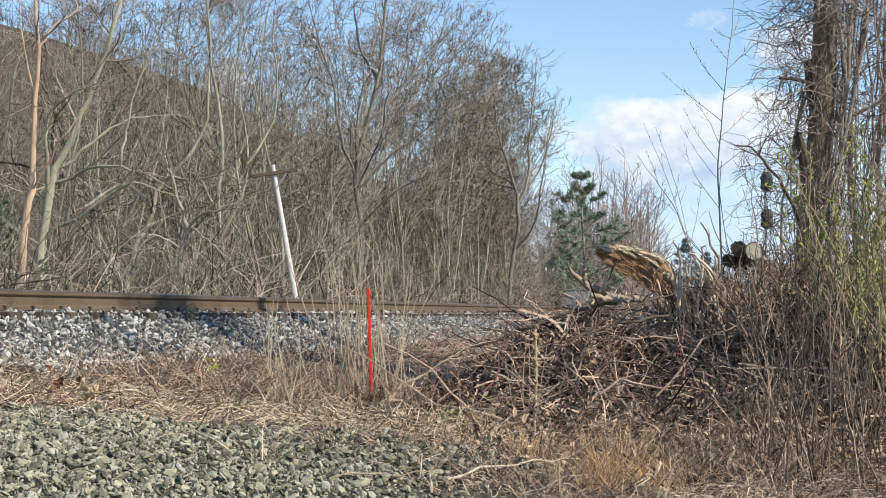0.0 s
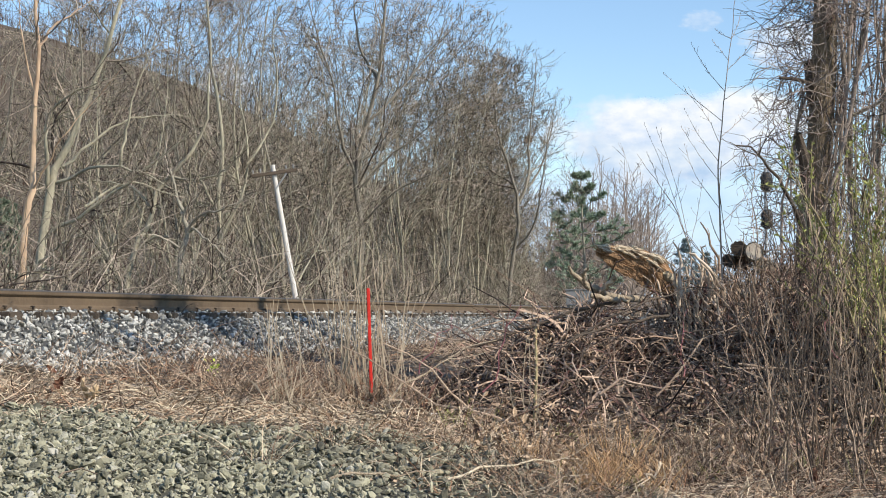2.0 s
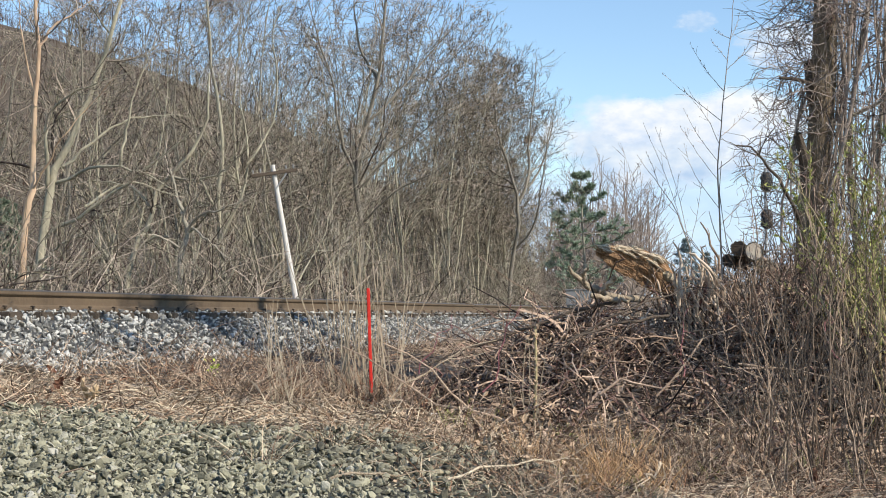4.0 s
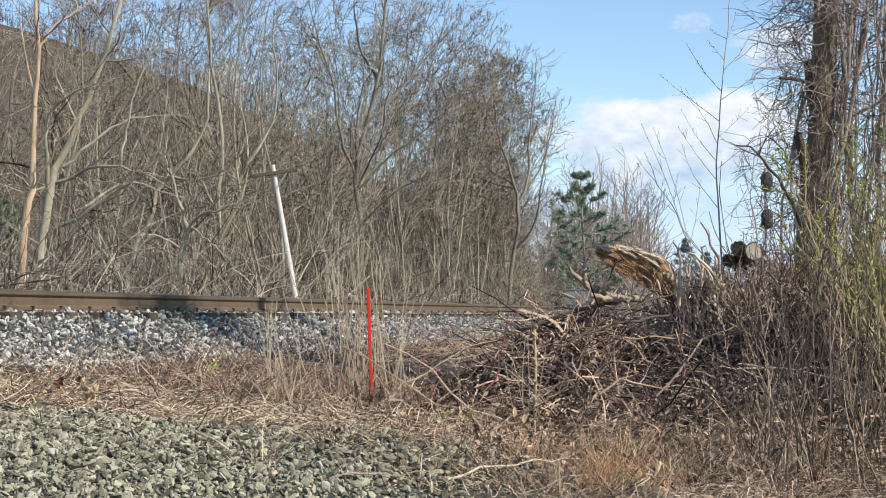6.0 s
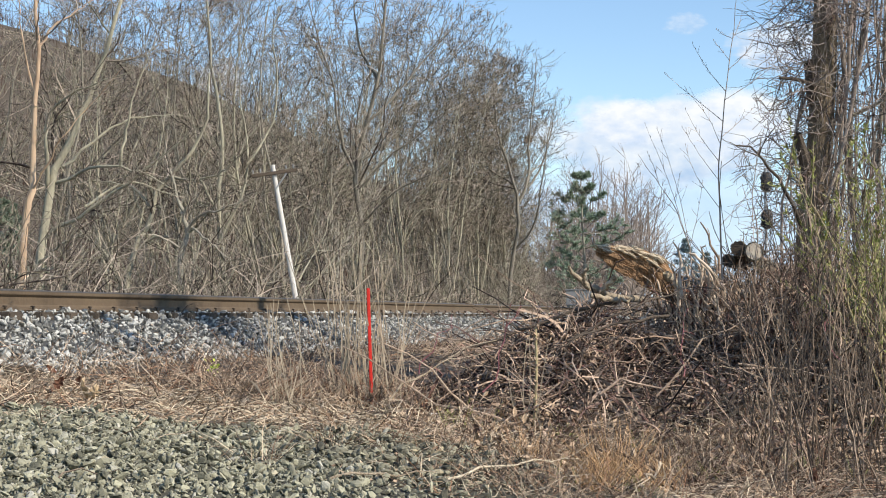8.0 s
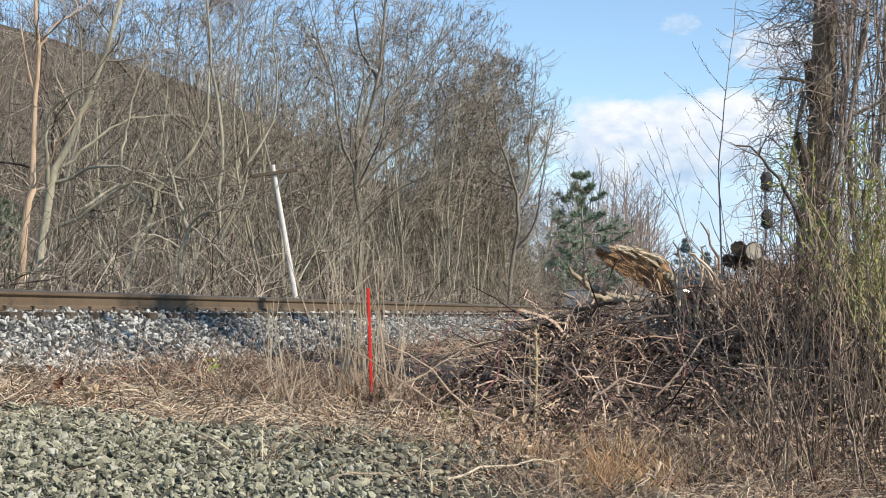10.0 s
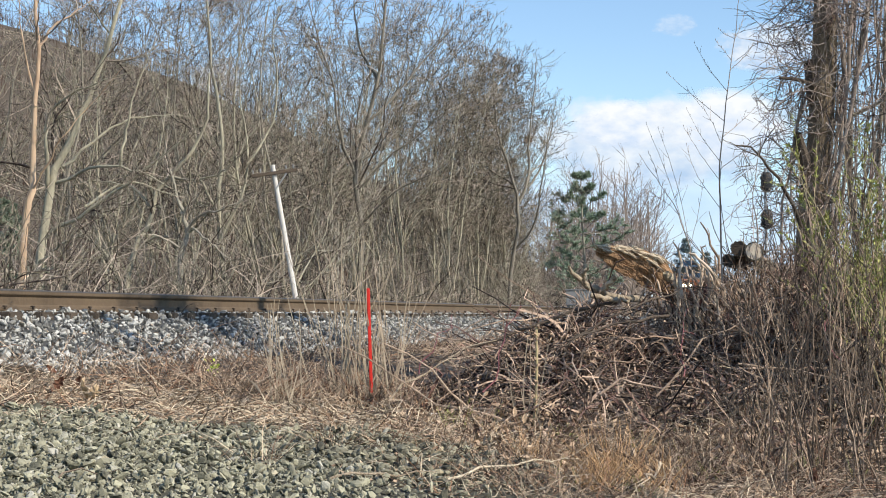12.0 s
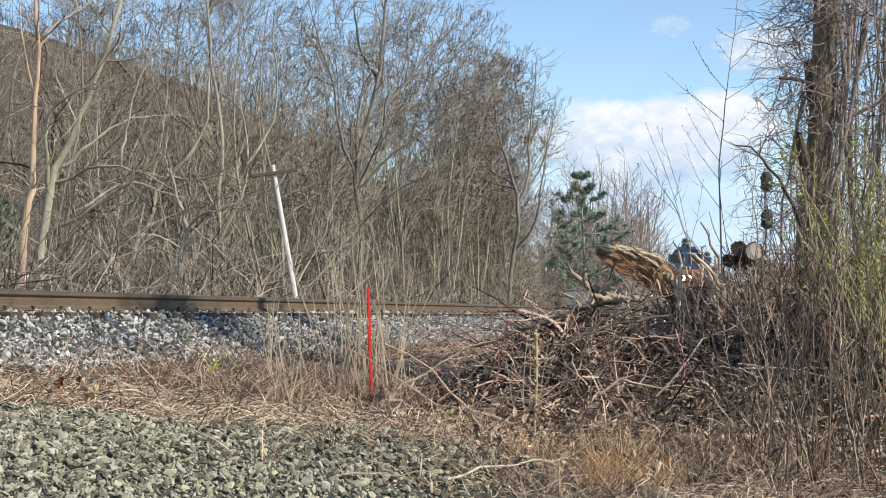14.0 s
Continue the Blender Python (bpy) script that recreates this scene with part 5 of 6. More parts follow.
def leaf_set(rng, at, way, length, width):
    """Small pointed leaves, bent along the middle: six corners, four faces each."""
    n = len(at)
    d = unit(way)
    side = unit(np.cross(d, rng.normal(size=(n, 3))))
    up = np.cross(side, d)
    L, W = length[:, None], width[:, None]
    v = np.stack([at, at + d * L * 0.4 + side * W + up * W * 0.4, at + d * L * 0.45, at + d * L * 0.4 - side * W + up * W * 0.4, at + d * L - up * W * 0.5], 1)
    o = np.arange(n)[:, None, None] * 5
    f = (np.array([(0, 2, 1), (0, 3, 2), (1, 2, 4), (2, 3, 4)])[None] + o).reshape(-1, 3)
    return v.reshape(-1, 3), f


M_SHOOT = mat("yellow_green_shoots", (0.14, 0.10, 0.055), (0.44, 0.36, 0.2), 5, 0.8, 0.0, 0.4, by="object")


def shrub(name, base, height, n, label, seed, spread=0.35, leaves=2600):
    rng = np.random.RandomState(seed)
    root = tagged(new(name), label, "shrub")
    root.matrix_basis = pose(*base)
    a = rng.uniform(0, 2 * np.pi, n)
    way = np.stack([np.cos(a) * spread, np.sin(a) * spread, np.ones(n)], -1)
    P, R = sprout(rng, rng.normal(0, 0.12, (n, 3)) * np.array([1, 1, 0]), way, height * rng.uniform(0.6, 1, n), 9, 0.008, 0.002, up=0.05, wander=0.08)
    P2, R2 = side_shoots(rng, P, R, 7, 0.25, 1, (20, 50), (0.2, 0.4), 5, 0.7, 0.5, up=0.08, wander=0.1)
    P3, R3 = P2.reshape(n, 7, 5, 3), R2.reshape(n, 7, 5)
    for i in range(n):
        part("stem", mesh_of("stem", *join([tubes(P[i:i + 1], R[i:i + 1], 5), tubes(P3[i], R3[i], 3)]), M_SHOOT), root)
    k = rng.randint(0, len(P2), leaves)
    t = rng.uniform(0.2, 1, leaves) * 3.99
    i = t.astype(int)
    f = (t - i)[:, None]
    at = P2[k, i] * (1 - f) + P2[k, i + 1] * f
    way = unit(P2[k, i + 1] - P2[k, i]) + rng.normal(0, 0.6, (leaves, 3))
    part("foliage", mesh_of("foliage", *leaf_set(rng, at, way, rng.uniform(0.022, 0.05, leaves), rng.uniform(0.0035, 0.007, leaves)), M_GREEN), root, "small fresh green leaves")
    return root


build_nest()
SHRUBS = [shrub("willow_shrub", (2.84, 8.60, 0.16), 2.0, 12, "young willow shrub with small fresh green leaves", 101),
          shrub("willow_shrub", (2.86, 9.20, 0.33), 1.75, 10, "young willow shrub with small fresh green leaves", 102),
          shrub("willow_shrub", (2.86, 9.60, 0.54), 1.1, 6, "low willow shrub with few green leaves", 103, 0.4, 700)]


def sapling(label, seed, r, stem, limbs):
    """A thin bare shoot whose stem and twigs follow given curves, with small buds and side twigs."""
    rng = np.random.RandomState(seed)
    base = np.array(stem[0])
    root = tagged(new("sapling"), label, "sapling")
    root.location = base
    k = 14
    P = smooth_line(np.array(stem) - base, k, rng, 0.004)[None]
    P[0, 0, 2] -= 0.15
    part("stem", mesh_of("stem", *tubes(P, (r * np.linspace(1, 0.25, k))[None], 6), M_VINE, True), root)
    # each twig: the height at which it leaves the stem, its reach across and up, and its bow
    for z, across, rise, bow in limbs:
        a = np.array([np.interp(z - base[2], P[0, :, 2], P[0, :, c]) for c in range(2)] + [z - base[2]])
        b = a + np.array([across, rng.uniform(-0.25, 0.25), rise])
        Q = smooth_line([a, (a + b) / 2 + np.array([bow, 0, 0]), b], 9, rng, 0.0015)[None]
        S = np.linspace(max(0.0021, r * 0.36), 0.0011, 9)[None]
        T, U = side_shoots(rng, Q, S, 4, 0.3, 0.95, (22, 48), (0.12, 0.28), 4, 0.75, 0.6, 0.0014, up=0.06, wander=0.08)
        at = Q[0, [3, 5, 7, 8]]
        buds = np.stack([at, at + np.array([0, 0, 0.006]), at + np.array([0, 0, 0.013])], 1)
        part("twig", mesh_of("twig", *join([tubes(Q, S, 4), tubes(T, U, 3), tubes(buds, np.tile([0.001, 0.0024, 0.001], (4, 1)), 4)]), M_VINE), root)
    return root


SAPLINGS = []
SAPLINGS.append(sapling("slender bare sapling rising from the brush pile", 111, 0.0072, [(1.94, 9.80, 1.24), (1.92, 9.80, 1.70), (1.93, 9.80, 2.08), (1.99, 9.80, 2.64), (2.06, 9.80, 3.18)], [
    (2.09, 0.28, 0.25, 0.01), (2.35, 0.43, 0.33, 0.03), (2.56, 0.19, 0.23, 0.02), (1.86, 0.26, 0.22, 0.00), (2.78, 0.09, 0.20, 0.01), (2.41, -0.22, 0.35, -0.02), (2.63, -0.08, 0.17, 0.00), (2.78, -0.08, 0.10, -0.01), (2.20, -0.40, 0.34, 0.00), (2.04, -0.28, 0.34, 0.03), (1.92, -0.26, 0.34, -0.02), (1.79, -0.29, 0.34, -0.01), (1.59, -0.20, 0.47, -0.04), (1.47, 0.26, 0.28, 0.01)]))
SAPLINGS.append(sapling("thin branching bare shoot on the brush pile", 112, 0.0045, [(1.77, 10.00, 1.24), (1.65, 10.00, 1.60), (1.51, 10.00, 1.80), (1.38, 10.00, 1.99)], [
    (1.40, -0.29, 0.81, 0.02), (1.36, -0.23, 0.81, 0.03), (1.56, -0.20, 0.16, 0.02), (1.33, 0.09, 0.47, 0.01), (1.78, -0.07, 0.23, 0.01)]))
SAPLINGS.append(sapling("thin branching bare shoot on the brush pile", 114, 0.0055, [(2.21, 10.00, 1.22), (2.23, 10.00, 1.48), (2.19, 10.00, 1.68), (2.23, 10.00, 1.97), (2.28, 10.00, 2.19)], [
    (1.40, -0.13, 0.36, 0.00), (1.52, 0.20, 0.36, 0.02), (1.70, -0.10, 0.23, -0.01), (1.36, 0.25, 0.32, 0.02), (1.88, -0.09, 0.19, -0.02)]))


# ---- dry grass and litter ----
def blades(rng, x, y, L, r, lean=0.35, up=-0.05, wander=0.08, k=5, base=land, sides=3):
    n = len(x)
    a = rng.uniform(0, 2 * np.pi, n)
    way = np.stack([np.cos(a) * lean, np.sin(a) * lean, np.ones(n)], -1)
    P, R = sprout(rng, np.stack([x, y, base(x, y) - 0.01], -1), way, L, k, r, r * 0.4, up=up, wander=wander)
    P[:, :, 2] = np.maximum(P[:, :, 2], land(P[:, :, 0], P[:, :, 1]) + 0.004)
    return tubes(P, R, sides)


def tufts(rng, cx, cy, count, wide):
    """Scatters count places round each centre."""
    x = (cx[:, None] + rng.normal(0, wide, (len(cx), count))).ravel()
    y = (cy[:, None] + rng.normal(0, wide, (len(cx), count))).ravel()
    return x, y


def build_litter():
    rng = np.random.RandomState(121)
    # flattened dead stems between the ballast and the gravel
    n = 4200
    s = rng.uniform(2, 24, n)
    p = rng.normal(2.4, 0.6, n)
    x, y = plan(s, p)
    keep = (x < 2.5) & (y > 4) & (ripple(x * 1.6, y * 1.9) + rng.normal(0, 0.25, n) > -0.25)
    x, y = x[keep], y[keep]
    v = blades(rng, x, y, rng.uniform(0.1, 0.45, len(x)), rng.uniform(0.002, 0.0056, len(x)), 1.6, -0.3, 0.34, 5)
    tagged(new("dead_stems", mesh_of("dead_stems", *v, M_REDSTRAW)), "flattened dry brown stems and grass litter", "litter", kind="stuff")
    n = 3200
    x, y = rng.uniform(-3.6, 0.9, n), 8.9 + rng.normal(0, 0.55, n)
    v = blades(rng, x, y, rng.uniform(0.08, 0.4, n), rng.uniform(0.0018, 0.005, n), 1.5, -0.3, 0.34, 5)
    tagged(new("dead_stems", mesh_of("dead_stems", *v, M_STRAW)), "matted dry stems at the gravel's edge", "litter", kind="stuff")
    n = 260
    x, y = rng.uniform(-3.4, 1.2, n), 8.9 + rng.normal(0, 0.5, n)
    v = blades(rng, x, y, rng.uniform(0.25, 0.7, n), rng.uniform(0.002, 0.0045, n), 3.0, -0.2, 0.12, 6, sides=4)
    tagged(new("fallen_twigs", mesh_of("fallen_twigs", *v, M_STRAW)), "fallen dry twigs lying over the litter", "twigs", kind="stuff")
    n = 1500
    x, y = plan(rng.uniform(6, 24, n), rng.normal(1.75, 0.4, n))
    v = blades(rng, x, y, rng.uniform(0.08, 0.38, n), rng.uniform(0.0015, 0.0035, n), 0.7, -0.1, 0.16, 4)
    tagged(new("dry_weeds", mesh_of("dry_weeds", *v, M_REDSTRAW)), "short dry weeds at the ballast's foot", "weeds", kind="stuff")
    # around the stake and towards the pile
    x, y = tufts(rng, rng.normal(-0.55, 0.75, 70), rng.normal(10.25, 0.45, 70), 30, 0.09)
    n = len(x)
    v = blades(rng, x, y, rng.uniform(0.12, 0.42, n), rng.uniform(0.0015, 0.0035, n), 0.75, -0.13, 0.14, 5)
    tagged(new("dry_grass", mesh_of("dry_grass", *v, M_REDSTRAW)), "dry reddish straw grass round the red stake", "grass", kind="stuff")
    # rusty grass before the pile
    x, y = tufts(rng, rng.normal(1.15, 0.75, 110), rng.normal(7.4, 0.75, 110), 34, 0.06)
    n = len(x)
    v = blades(rng, x, y, rng.uniform(0.1, 0.4, n), rng.uniform(0.0013, 0.0028, n), 0.8, -0.16, 0.16, 5, base=mound)
    tagged(new("dry_grass", mesh_of("dry_grass", *v, M_REDSTRAW)), "rusty dry grass before the brush pile", "grass", kind="stuff")
    n = 2200
    x = rng.uniform(-3.2, 2.1, n)
    y = rng.uniform(6.3, 9.8, n)
    keep = rng.uniform(size=n) < np.where(x < -0.6, 0.35, 1)
    x, y = x[keep], y[keep]
    n = len(x)
    v = blades(rng, x, y, rng.uniform(0.1, 0.5, n), rng.uniform(0.0015, 0.0045, n), 2.0, -0.25, 0.22, 5, base=mound)
    tagged(new("dead_stems", mesh_of("dead_stems", *v, M_STRAW)), "scattered pale dry stems on the ground", "litter", kind="stuff")
    x, y = tufts(rng, rng.normal(1.75, 0.45, 60), rng.normal(8.5, 0.4, 60), 26, 0.07)
    n = len(x)
    v = blades(rng, x, y, rng.uniform(0.1, 0.35, n), rng.uniform(0.0014, 0.003, n), 1.0, -0.18, 0.18, 5, base=mound)
    tagged(new("dry_grass", mesh_of("dry_grass", *v, M_STRAW)), "dry straw grass on the brush pile's flank", "grass", kind="stuff")
    n = 2600
    x, y = rng.uniform(-0.3, 1.7, n), rng.uniform(6.2, 9.2, n)
    v = blades(rng, x, y, rng.uniform(0.06, 0.28, n), rng.uniform(0.0022, 0.0055, n), 1.6, -0.2, 0.34, 5, base=mound)
    tagged(new("dead_stems", mesh_of("dead_stems", *v, M_STRAW)), "broken bits of pale straw and stems", "litter", kind="stuff")
    n = 1100
    x, y = rng.uniform(1.2, 2.5, n), rng.uniform(5.7, 7.6, n)
    v = blades(rng, x, y, rng.uniform(0.06, 0.3, n), rng.uniform(0.0015, 0.0038, n), 1.4, -0.2, 0.3, 5, base=mound)
    tagged(new("dead_stems", mesh_of("dead_stems", *v, M_REDSTRAW)), "brown broken stems below the thicket", "litter", kind="stuff")
    # green shoots
    n = 500
    x = rng.uniform(0.0, 3.0, n)
    y = rng.uniform(6.8, 9.5, n)
    c = ripple(x * 2.2, y * 2.0) > 0.22
    x, y = x[c], y[c]
    v = blades(rng, x, y, rng.uniform(0.06, 0.2, len(x)), rng.uniform(0.002, 0.004, len(x)), 0.5, -0.05, 0.1, base=mound)
    tagged(new("green_grass", mesh_of("green_grass", *v, M_GREEN)), "few fresh green grass shoots among dead stems", "grass", kind="stuff")
    # fallen leaves
    n = 7500
    sx, sy = plan(rng.uniform(4, 22, 5500), rng.normal(2.2, 0.6, 5500))
    sx[:2500], sy[:2500] = rng.uniform(-3.6, 0.8, 2500), 8.8 + rng.normal(0, 0.55, 2500)
    x = np.concatenate([sx, rng.uniform(-0.5, 3.2, 2000)])
    y = np.concatenate([sy, rng.uniform(6.3, 9.5, 2000)])
    at = np.stack([x, y, mound(x, y) + 0.045 + rng.uniform(0, 0.03, n)], -1)
    way = np.stack([rng.normal(size=n), rng.normal(size=n), rng.normal(0, 0.5, n)], -1)
    tagged(new("fallen_leaves", mesh_of("fallen_leaves", *leaf_set(rng, at, way, rng.uniform(0.015, 0.05, n), rng.uniform(0.005, 0.014, n)), M_DEADLEAF)), "curled brown fallen leaves", "leaves", kind="stuff")


build_litter()


def stalk_clump(x, y, n, height, seed, label):
    rng = np.random.RandomState(seed)
    root = tagged(new("grass_stalks"), label, "grass", "tall dry grass clumps")
    root.location = (x, y, float(land(x, y)))
    a = rng.uniform(0, 2 * np.pi, n)
    way = np.stack([np.cos(a) * 0.22 - 0.08, np.sin(a) * 0.15, np.ones(n)], -1)
    P, R = sprout(rng, rng.normal(0, 0.09, (n, 3)) * np.array([1, 1, 0]), way, height * rng.uniform(0.4, 1, n), 7, 0.005, 0.002, up=0.02, wander=0.05)
    for i in range(n):
        part("stalk", mesh_of("stalk", *tubes(P[i:i + 1], R[i:i + 1], 3), M_STRAW), root)
    return root


CLUMPS = [stalk_clump(-0.66, 10.15, 32, 1.45, 131, "tall dry straw stalks beside the red stake"),
          stalk_clump(-0.42, 10.2, 26, 1.2, 132, "tall dry straw stalks beside the red stake"),
          stalk_clump(-1.05, 9.7, 16, 0.8, 133, "dry straw stalks at the ballast's foot"),
          stalk_clump(0.60, 9.0, 7, 0.7, 134, "dry stalks before the brush pile")]


def tuft(at, n, height, material, seed, label, lean=0.45):
    rng = np.random.RandomState(seed)
    root = tagged(new("grass_tuft"), label, "grass", "grass tufts before the brush pile")
    root.location = (at[0], at[1], float(mound(at[0], at[1])))
    a = rng.uniform(0, 2 * np.pi, n)
    way = np.stack([np.cos(a) * lean, np.sin(a) * lean, np.ones(n)], -1)
    P, R0 = sprout(rng, rng.normal(0, 0.045, (n, 3)) * np.array([1, 1, 0]), way, height * rng.uniform(0.4, 1, n), 6, 0.0026, 0.0009, up=-0.1, wander=0.1)
    P[:, :, 2] = np.maximum(P[:, :, 2], -0.02)
    for i in range(n):
        part("blade", mesh_of("blade", *tubes(P[i:i + 1], R0[i:i + 1], 3), material), root)


M_GOLD = mat("golden_dry_grass", (0.24, 0.125, 0.055), (0.66, 0.43, 0.23), 6, 0.8, 0.0, 0.3, by="object")
for n, (at, count, high, m, label) in enumerate((
        ((0.84, 7.20, 0.04), 110, 0.46, M_GOLD, "golden dry grass tuft before the brush pile"),
        ((0.73, 6.90, 0.00), 80, 0.34, M_GOLD, "golden dry grass tuft before the brush pile"),
        ((1.05, 6.95, 0.03), 70, 0.34, M_GOLD, "golden dry grass tuft before the brush pile"),
        ((0.95, 6.90, 0.09), 30, 0.16, M_GREEN, "small fresh green grass tuft"),
        ((1.20, 8.40, 0.37), 26, 0.18, M_GREEN, "small fresh green grass tuft"),
        ((0.74, 8.60, 0.40), 24, 0.16, M_GREEN, "small fresh green grass tuft"),
        ((0.08, 9.00, 0.37), 24, 0.16, M_GREEN, "small fresh green grass tuft"),
        ((1.38, 7.40, 0.13), 24, 0.16, M_GREEN, "small fresh green grass tuft"),
        ((1.93, 7.60, 0.24), 28, 0.2, M_GREEN, "small fresh green grass tuft"),
        ((0.45, 7.70, 0.14), 40, 0.3, M_GOLD, "golden dry grass tuft before the brush pile"))):
    tuft(at, count, high, m, 300 + n, label)


# ---- locomotive ----
def build_locomotive():
    root = tagged(new("locomotive"), "dark blue diesel locomotive with lit headlights", "locomotive")
    part("frame", box_mesh("frame", (3.0, 19.0, 0.35), M_BLACK, 0.03, (0, 10.0, 1.35)), root)
    part("pilot", box_mesh("pilot", (2.7, 0.3, 0.95), M_BLACK, 0.05, (0, 0.3, 0.72)), root, "black snow-plough pilot")
    bm = box_bm((2.2, 2.6, 1.5), 0.0, (0, 1.9, 2.25))
    for v in bm.verts:
        if v.co.y < 1 and v.co.z > 2.5:
            v.co.z -= 0.25
            v.co.x *= 0.85
    bmesh.ops.bevel(bm, geom=bm.edges[:], offset=0.12, segments=2, affect="EDGES")
    part("nose", from_bm("nose", bm, M_NOSE), root, "short hood coloured with painted orange headlight glow")
    bm = box_bm((3.05, 2.6, 3.1), 0.0, (0, 4.3, 3.05))
    for v in bm.verts:
        if v.co.z > 4:
            v.co.x *= 0.8
    bmesh.ops.bevel(bm, geom=[e for e in bm.edges if all(v.co.z > 4 for v in e.verts)], offset=0.55, segments=5, affect="EDGES")
    cab = part("cab", from_bm("cab", bm, M_BLUE), root, "dark blue cab with rounded roof")
    for x in (-0.62, 0.62):
        part("windscreen", box_mesh("windscreen", (0.85, 0.03, 0.6), M_GLASS, 0.01, (x, 2.985, 3.75)), cab)
        part("number_board", box_mesh("number_board", (0.5, 0.05, 0.2), M_BLACK, 0.01, (x * 0.9, 2.99, 4.28)), cab)
    part("hood", box_mesh("hood", (1.9, 13.0, 2.9), M_BLUE, 0.1, (0, 12.2, 3.0)), root, "long dark blue engine hood")
    part("exhaust", box_mesh("exhaust", (0.6, 0.9, 0.25), M_BLACK, 0.03, (0, 9.0, 4.5)), root)
    part("horn", rod_mesh("horn", (0.3, 3.4, 4.7), (0.3, 4.0, 4.7), 0.07, M_STEEL, 10, 0.03), root)
    part("headlight_housing", box_mesh("headlight_housing", (1.2, 0.12, 0.6), M_BLACK, 0.03, (0, 0.58, 2.32)), root)
    for x in (-0.23, 0.23):
        part("headlight", rod_mesh("headlight", (x, 0.47, 2.32), (x, 0.55, 2.32), 0.18, M_LAMP, 16), root, "lit warm-white headlight")
    for x in (-1.0, 1.0):
        part("step", box_mesh("step", (0.5, 0.3, 0.06), M_BLACK, 0.01, (x, 0.35, 1.1)), root)
        part("handrail", rod_mesh("handrail", (x * 1.4, 0.4, 1.5), (x * 1.4, 0.4, 2.5), 0.02, M_WHITE, 6), root)
    part("fuel_tank", box_mesh("fuel_tank", (2.6, 5.0, 0.85), M_BLACK, 0.1, (0, 10.0, 0.72)), root)
    for ty in (3.6, 16.0):
        truck = part("truck", box_mesh("truck", (2.3, 4.2, 0.35), M_BLACK, 0.04, (0, ty, 0.75)), root)
        for dy in (-1.6, 0, 1.6):
            for x in (-0.755, 0.755):
                part("wheel", rod_mesh("wheel", (x - 0.06, ty + dy, 0.5), (x + 0.06, ty + dy, 0.5), 0.5, M_RUST, 20), truck)
    return root


LOCO = build_locomotive()


# ---- small things by the line ----
def build_small():
    rng = np.random.RandomState(141)
    x, y = -2.98, 9.75
    old = tagged(new("old_tie", box_mesh("old_tie", (0.34, 0.14, 0.08), M_TIE, 0.02)), "weathered grey timber half buried by the ballast", "timber")
    old.matrix_basis = pose(x, y, float(land(x, y)) + 0.04, 2, 3, 12)
    v, f = chip(rng)
    for X, Y, d in ((2.78, 11.2, 0.16), (-0.054, 9.6, 0.1)):
        r = tagged(new("rock", mesh_of("rock", v, f, M_WHITE)), "pale chalky rock among the brush", "rock")
        r.matrix_basis = pose(X, Y, float(mound(X, Y)) + d * 0.2, 10, 5, 40) @ Matrix.Scale(d, 4)
    plant = tagged(new("seedling"), "small yellow-green seedling on the ballast's foot", "plant")
    x, y, _ = (-1.84, 11.40, 0.40)
    plant.location = (x, y, float(land(x, y)))
    at = np.zeros((18, 3)) + rng.normal(0, 0.025, (18, 3)) + np.array([0, 0, 0.06])
    way = rng.normal(0, 1, (18, 3)) + np.array([0, 0, 0.7])
    part("leaves", mesh_of("leaves", *leaf_set(rng, at, way, np.full(18, 0.042), np.full(18, 0.011)), M_LIME), plant)


def fallen_leaf(at, length, turn, material, seed):
    rng = np.random.RandomState(seed)
    k = 9
    f = np.linspace(0, 1, k)
    half = 0.32 * length * np.sin(f * np.pi) ** 0.7 * (0.72 + 0.28 * np.sin(f * 22))
    verts = []
    for i in range(k):
        curl = 0.35 * length * (f[i] - 0.5) ** 2 * 2
        for side in (-1, 0, 1):
            verts.append((side * half[i], (f[i] - 0.5) * length, curl + abs(side) * 0.12 * length * rng.uniform(0.4, 1.4)))
    faces = []
    for i in range(k - 1):
        for c in (0, 1):
            faces.append((i * 3 + c, i * 3 + c + 1, i * 3 + c + 4, i * 3 + c + 3))
    ob = tagged(new("fallen_leaf", mesh_of("fallen_leaf", verts, faces, material)), "curled dry oak leaf lying on the litter", "leaf", "large fallen leaves")
    mod = ob.modifiers.new("thickness", "SOLIDIFY")
    mod.thickness = 0.0015
    ob.matrix_basis = pose(at[0], at[1], float(land(at[0], at[1])) + 0.055, rng.normal(55, 10), rng.normal(0, 20), turn)


M_OAK = mat("oak_leaf", (0.07, 0.03, 0.018), (0.2, 0.09, 0.05), 14, 0.75, 0.3, 0.2, by="object")
M_TANLEAF = mat("tan_leaf", (0.34, 0.23, 0.12), (0.62, 0.46, 0.28), 14, 0.75, 0.3, 0.2, by="object")
for n, (at, size, m) in enumerate((((-2.42, 8.90, 0.38), 0.12, M_OAK), ((-2.74, 9.90, 0.47), 0.09, M_OAK), ((-2.21, 8.70, 0.34), 0.15, M_TANLEAF), ((-2.12, 8.60, 0.33), 0.12, M_TANLEAF), ((-1.94, 11.00, 0.49), 0.12, M_OAK), ((-2.37, 9.20, 0.34), 0.08, M_OAK), ((1.42, 9.30, 0.69), 0.1, M_TANLEAF), ((1.78, 6.80, 0.04), 0.11, M_OAK))):
    fallen_leaf(at, size, n * 67.0, m, 200 + n)


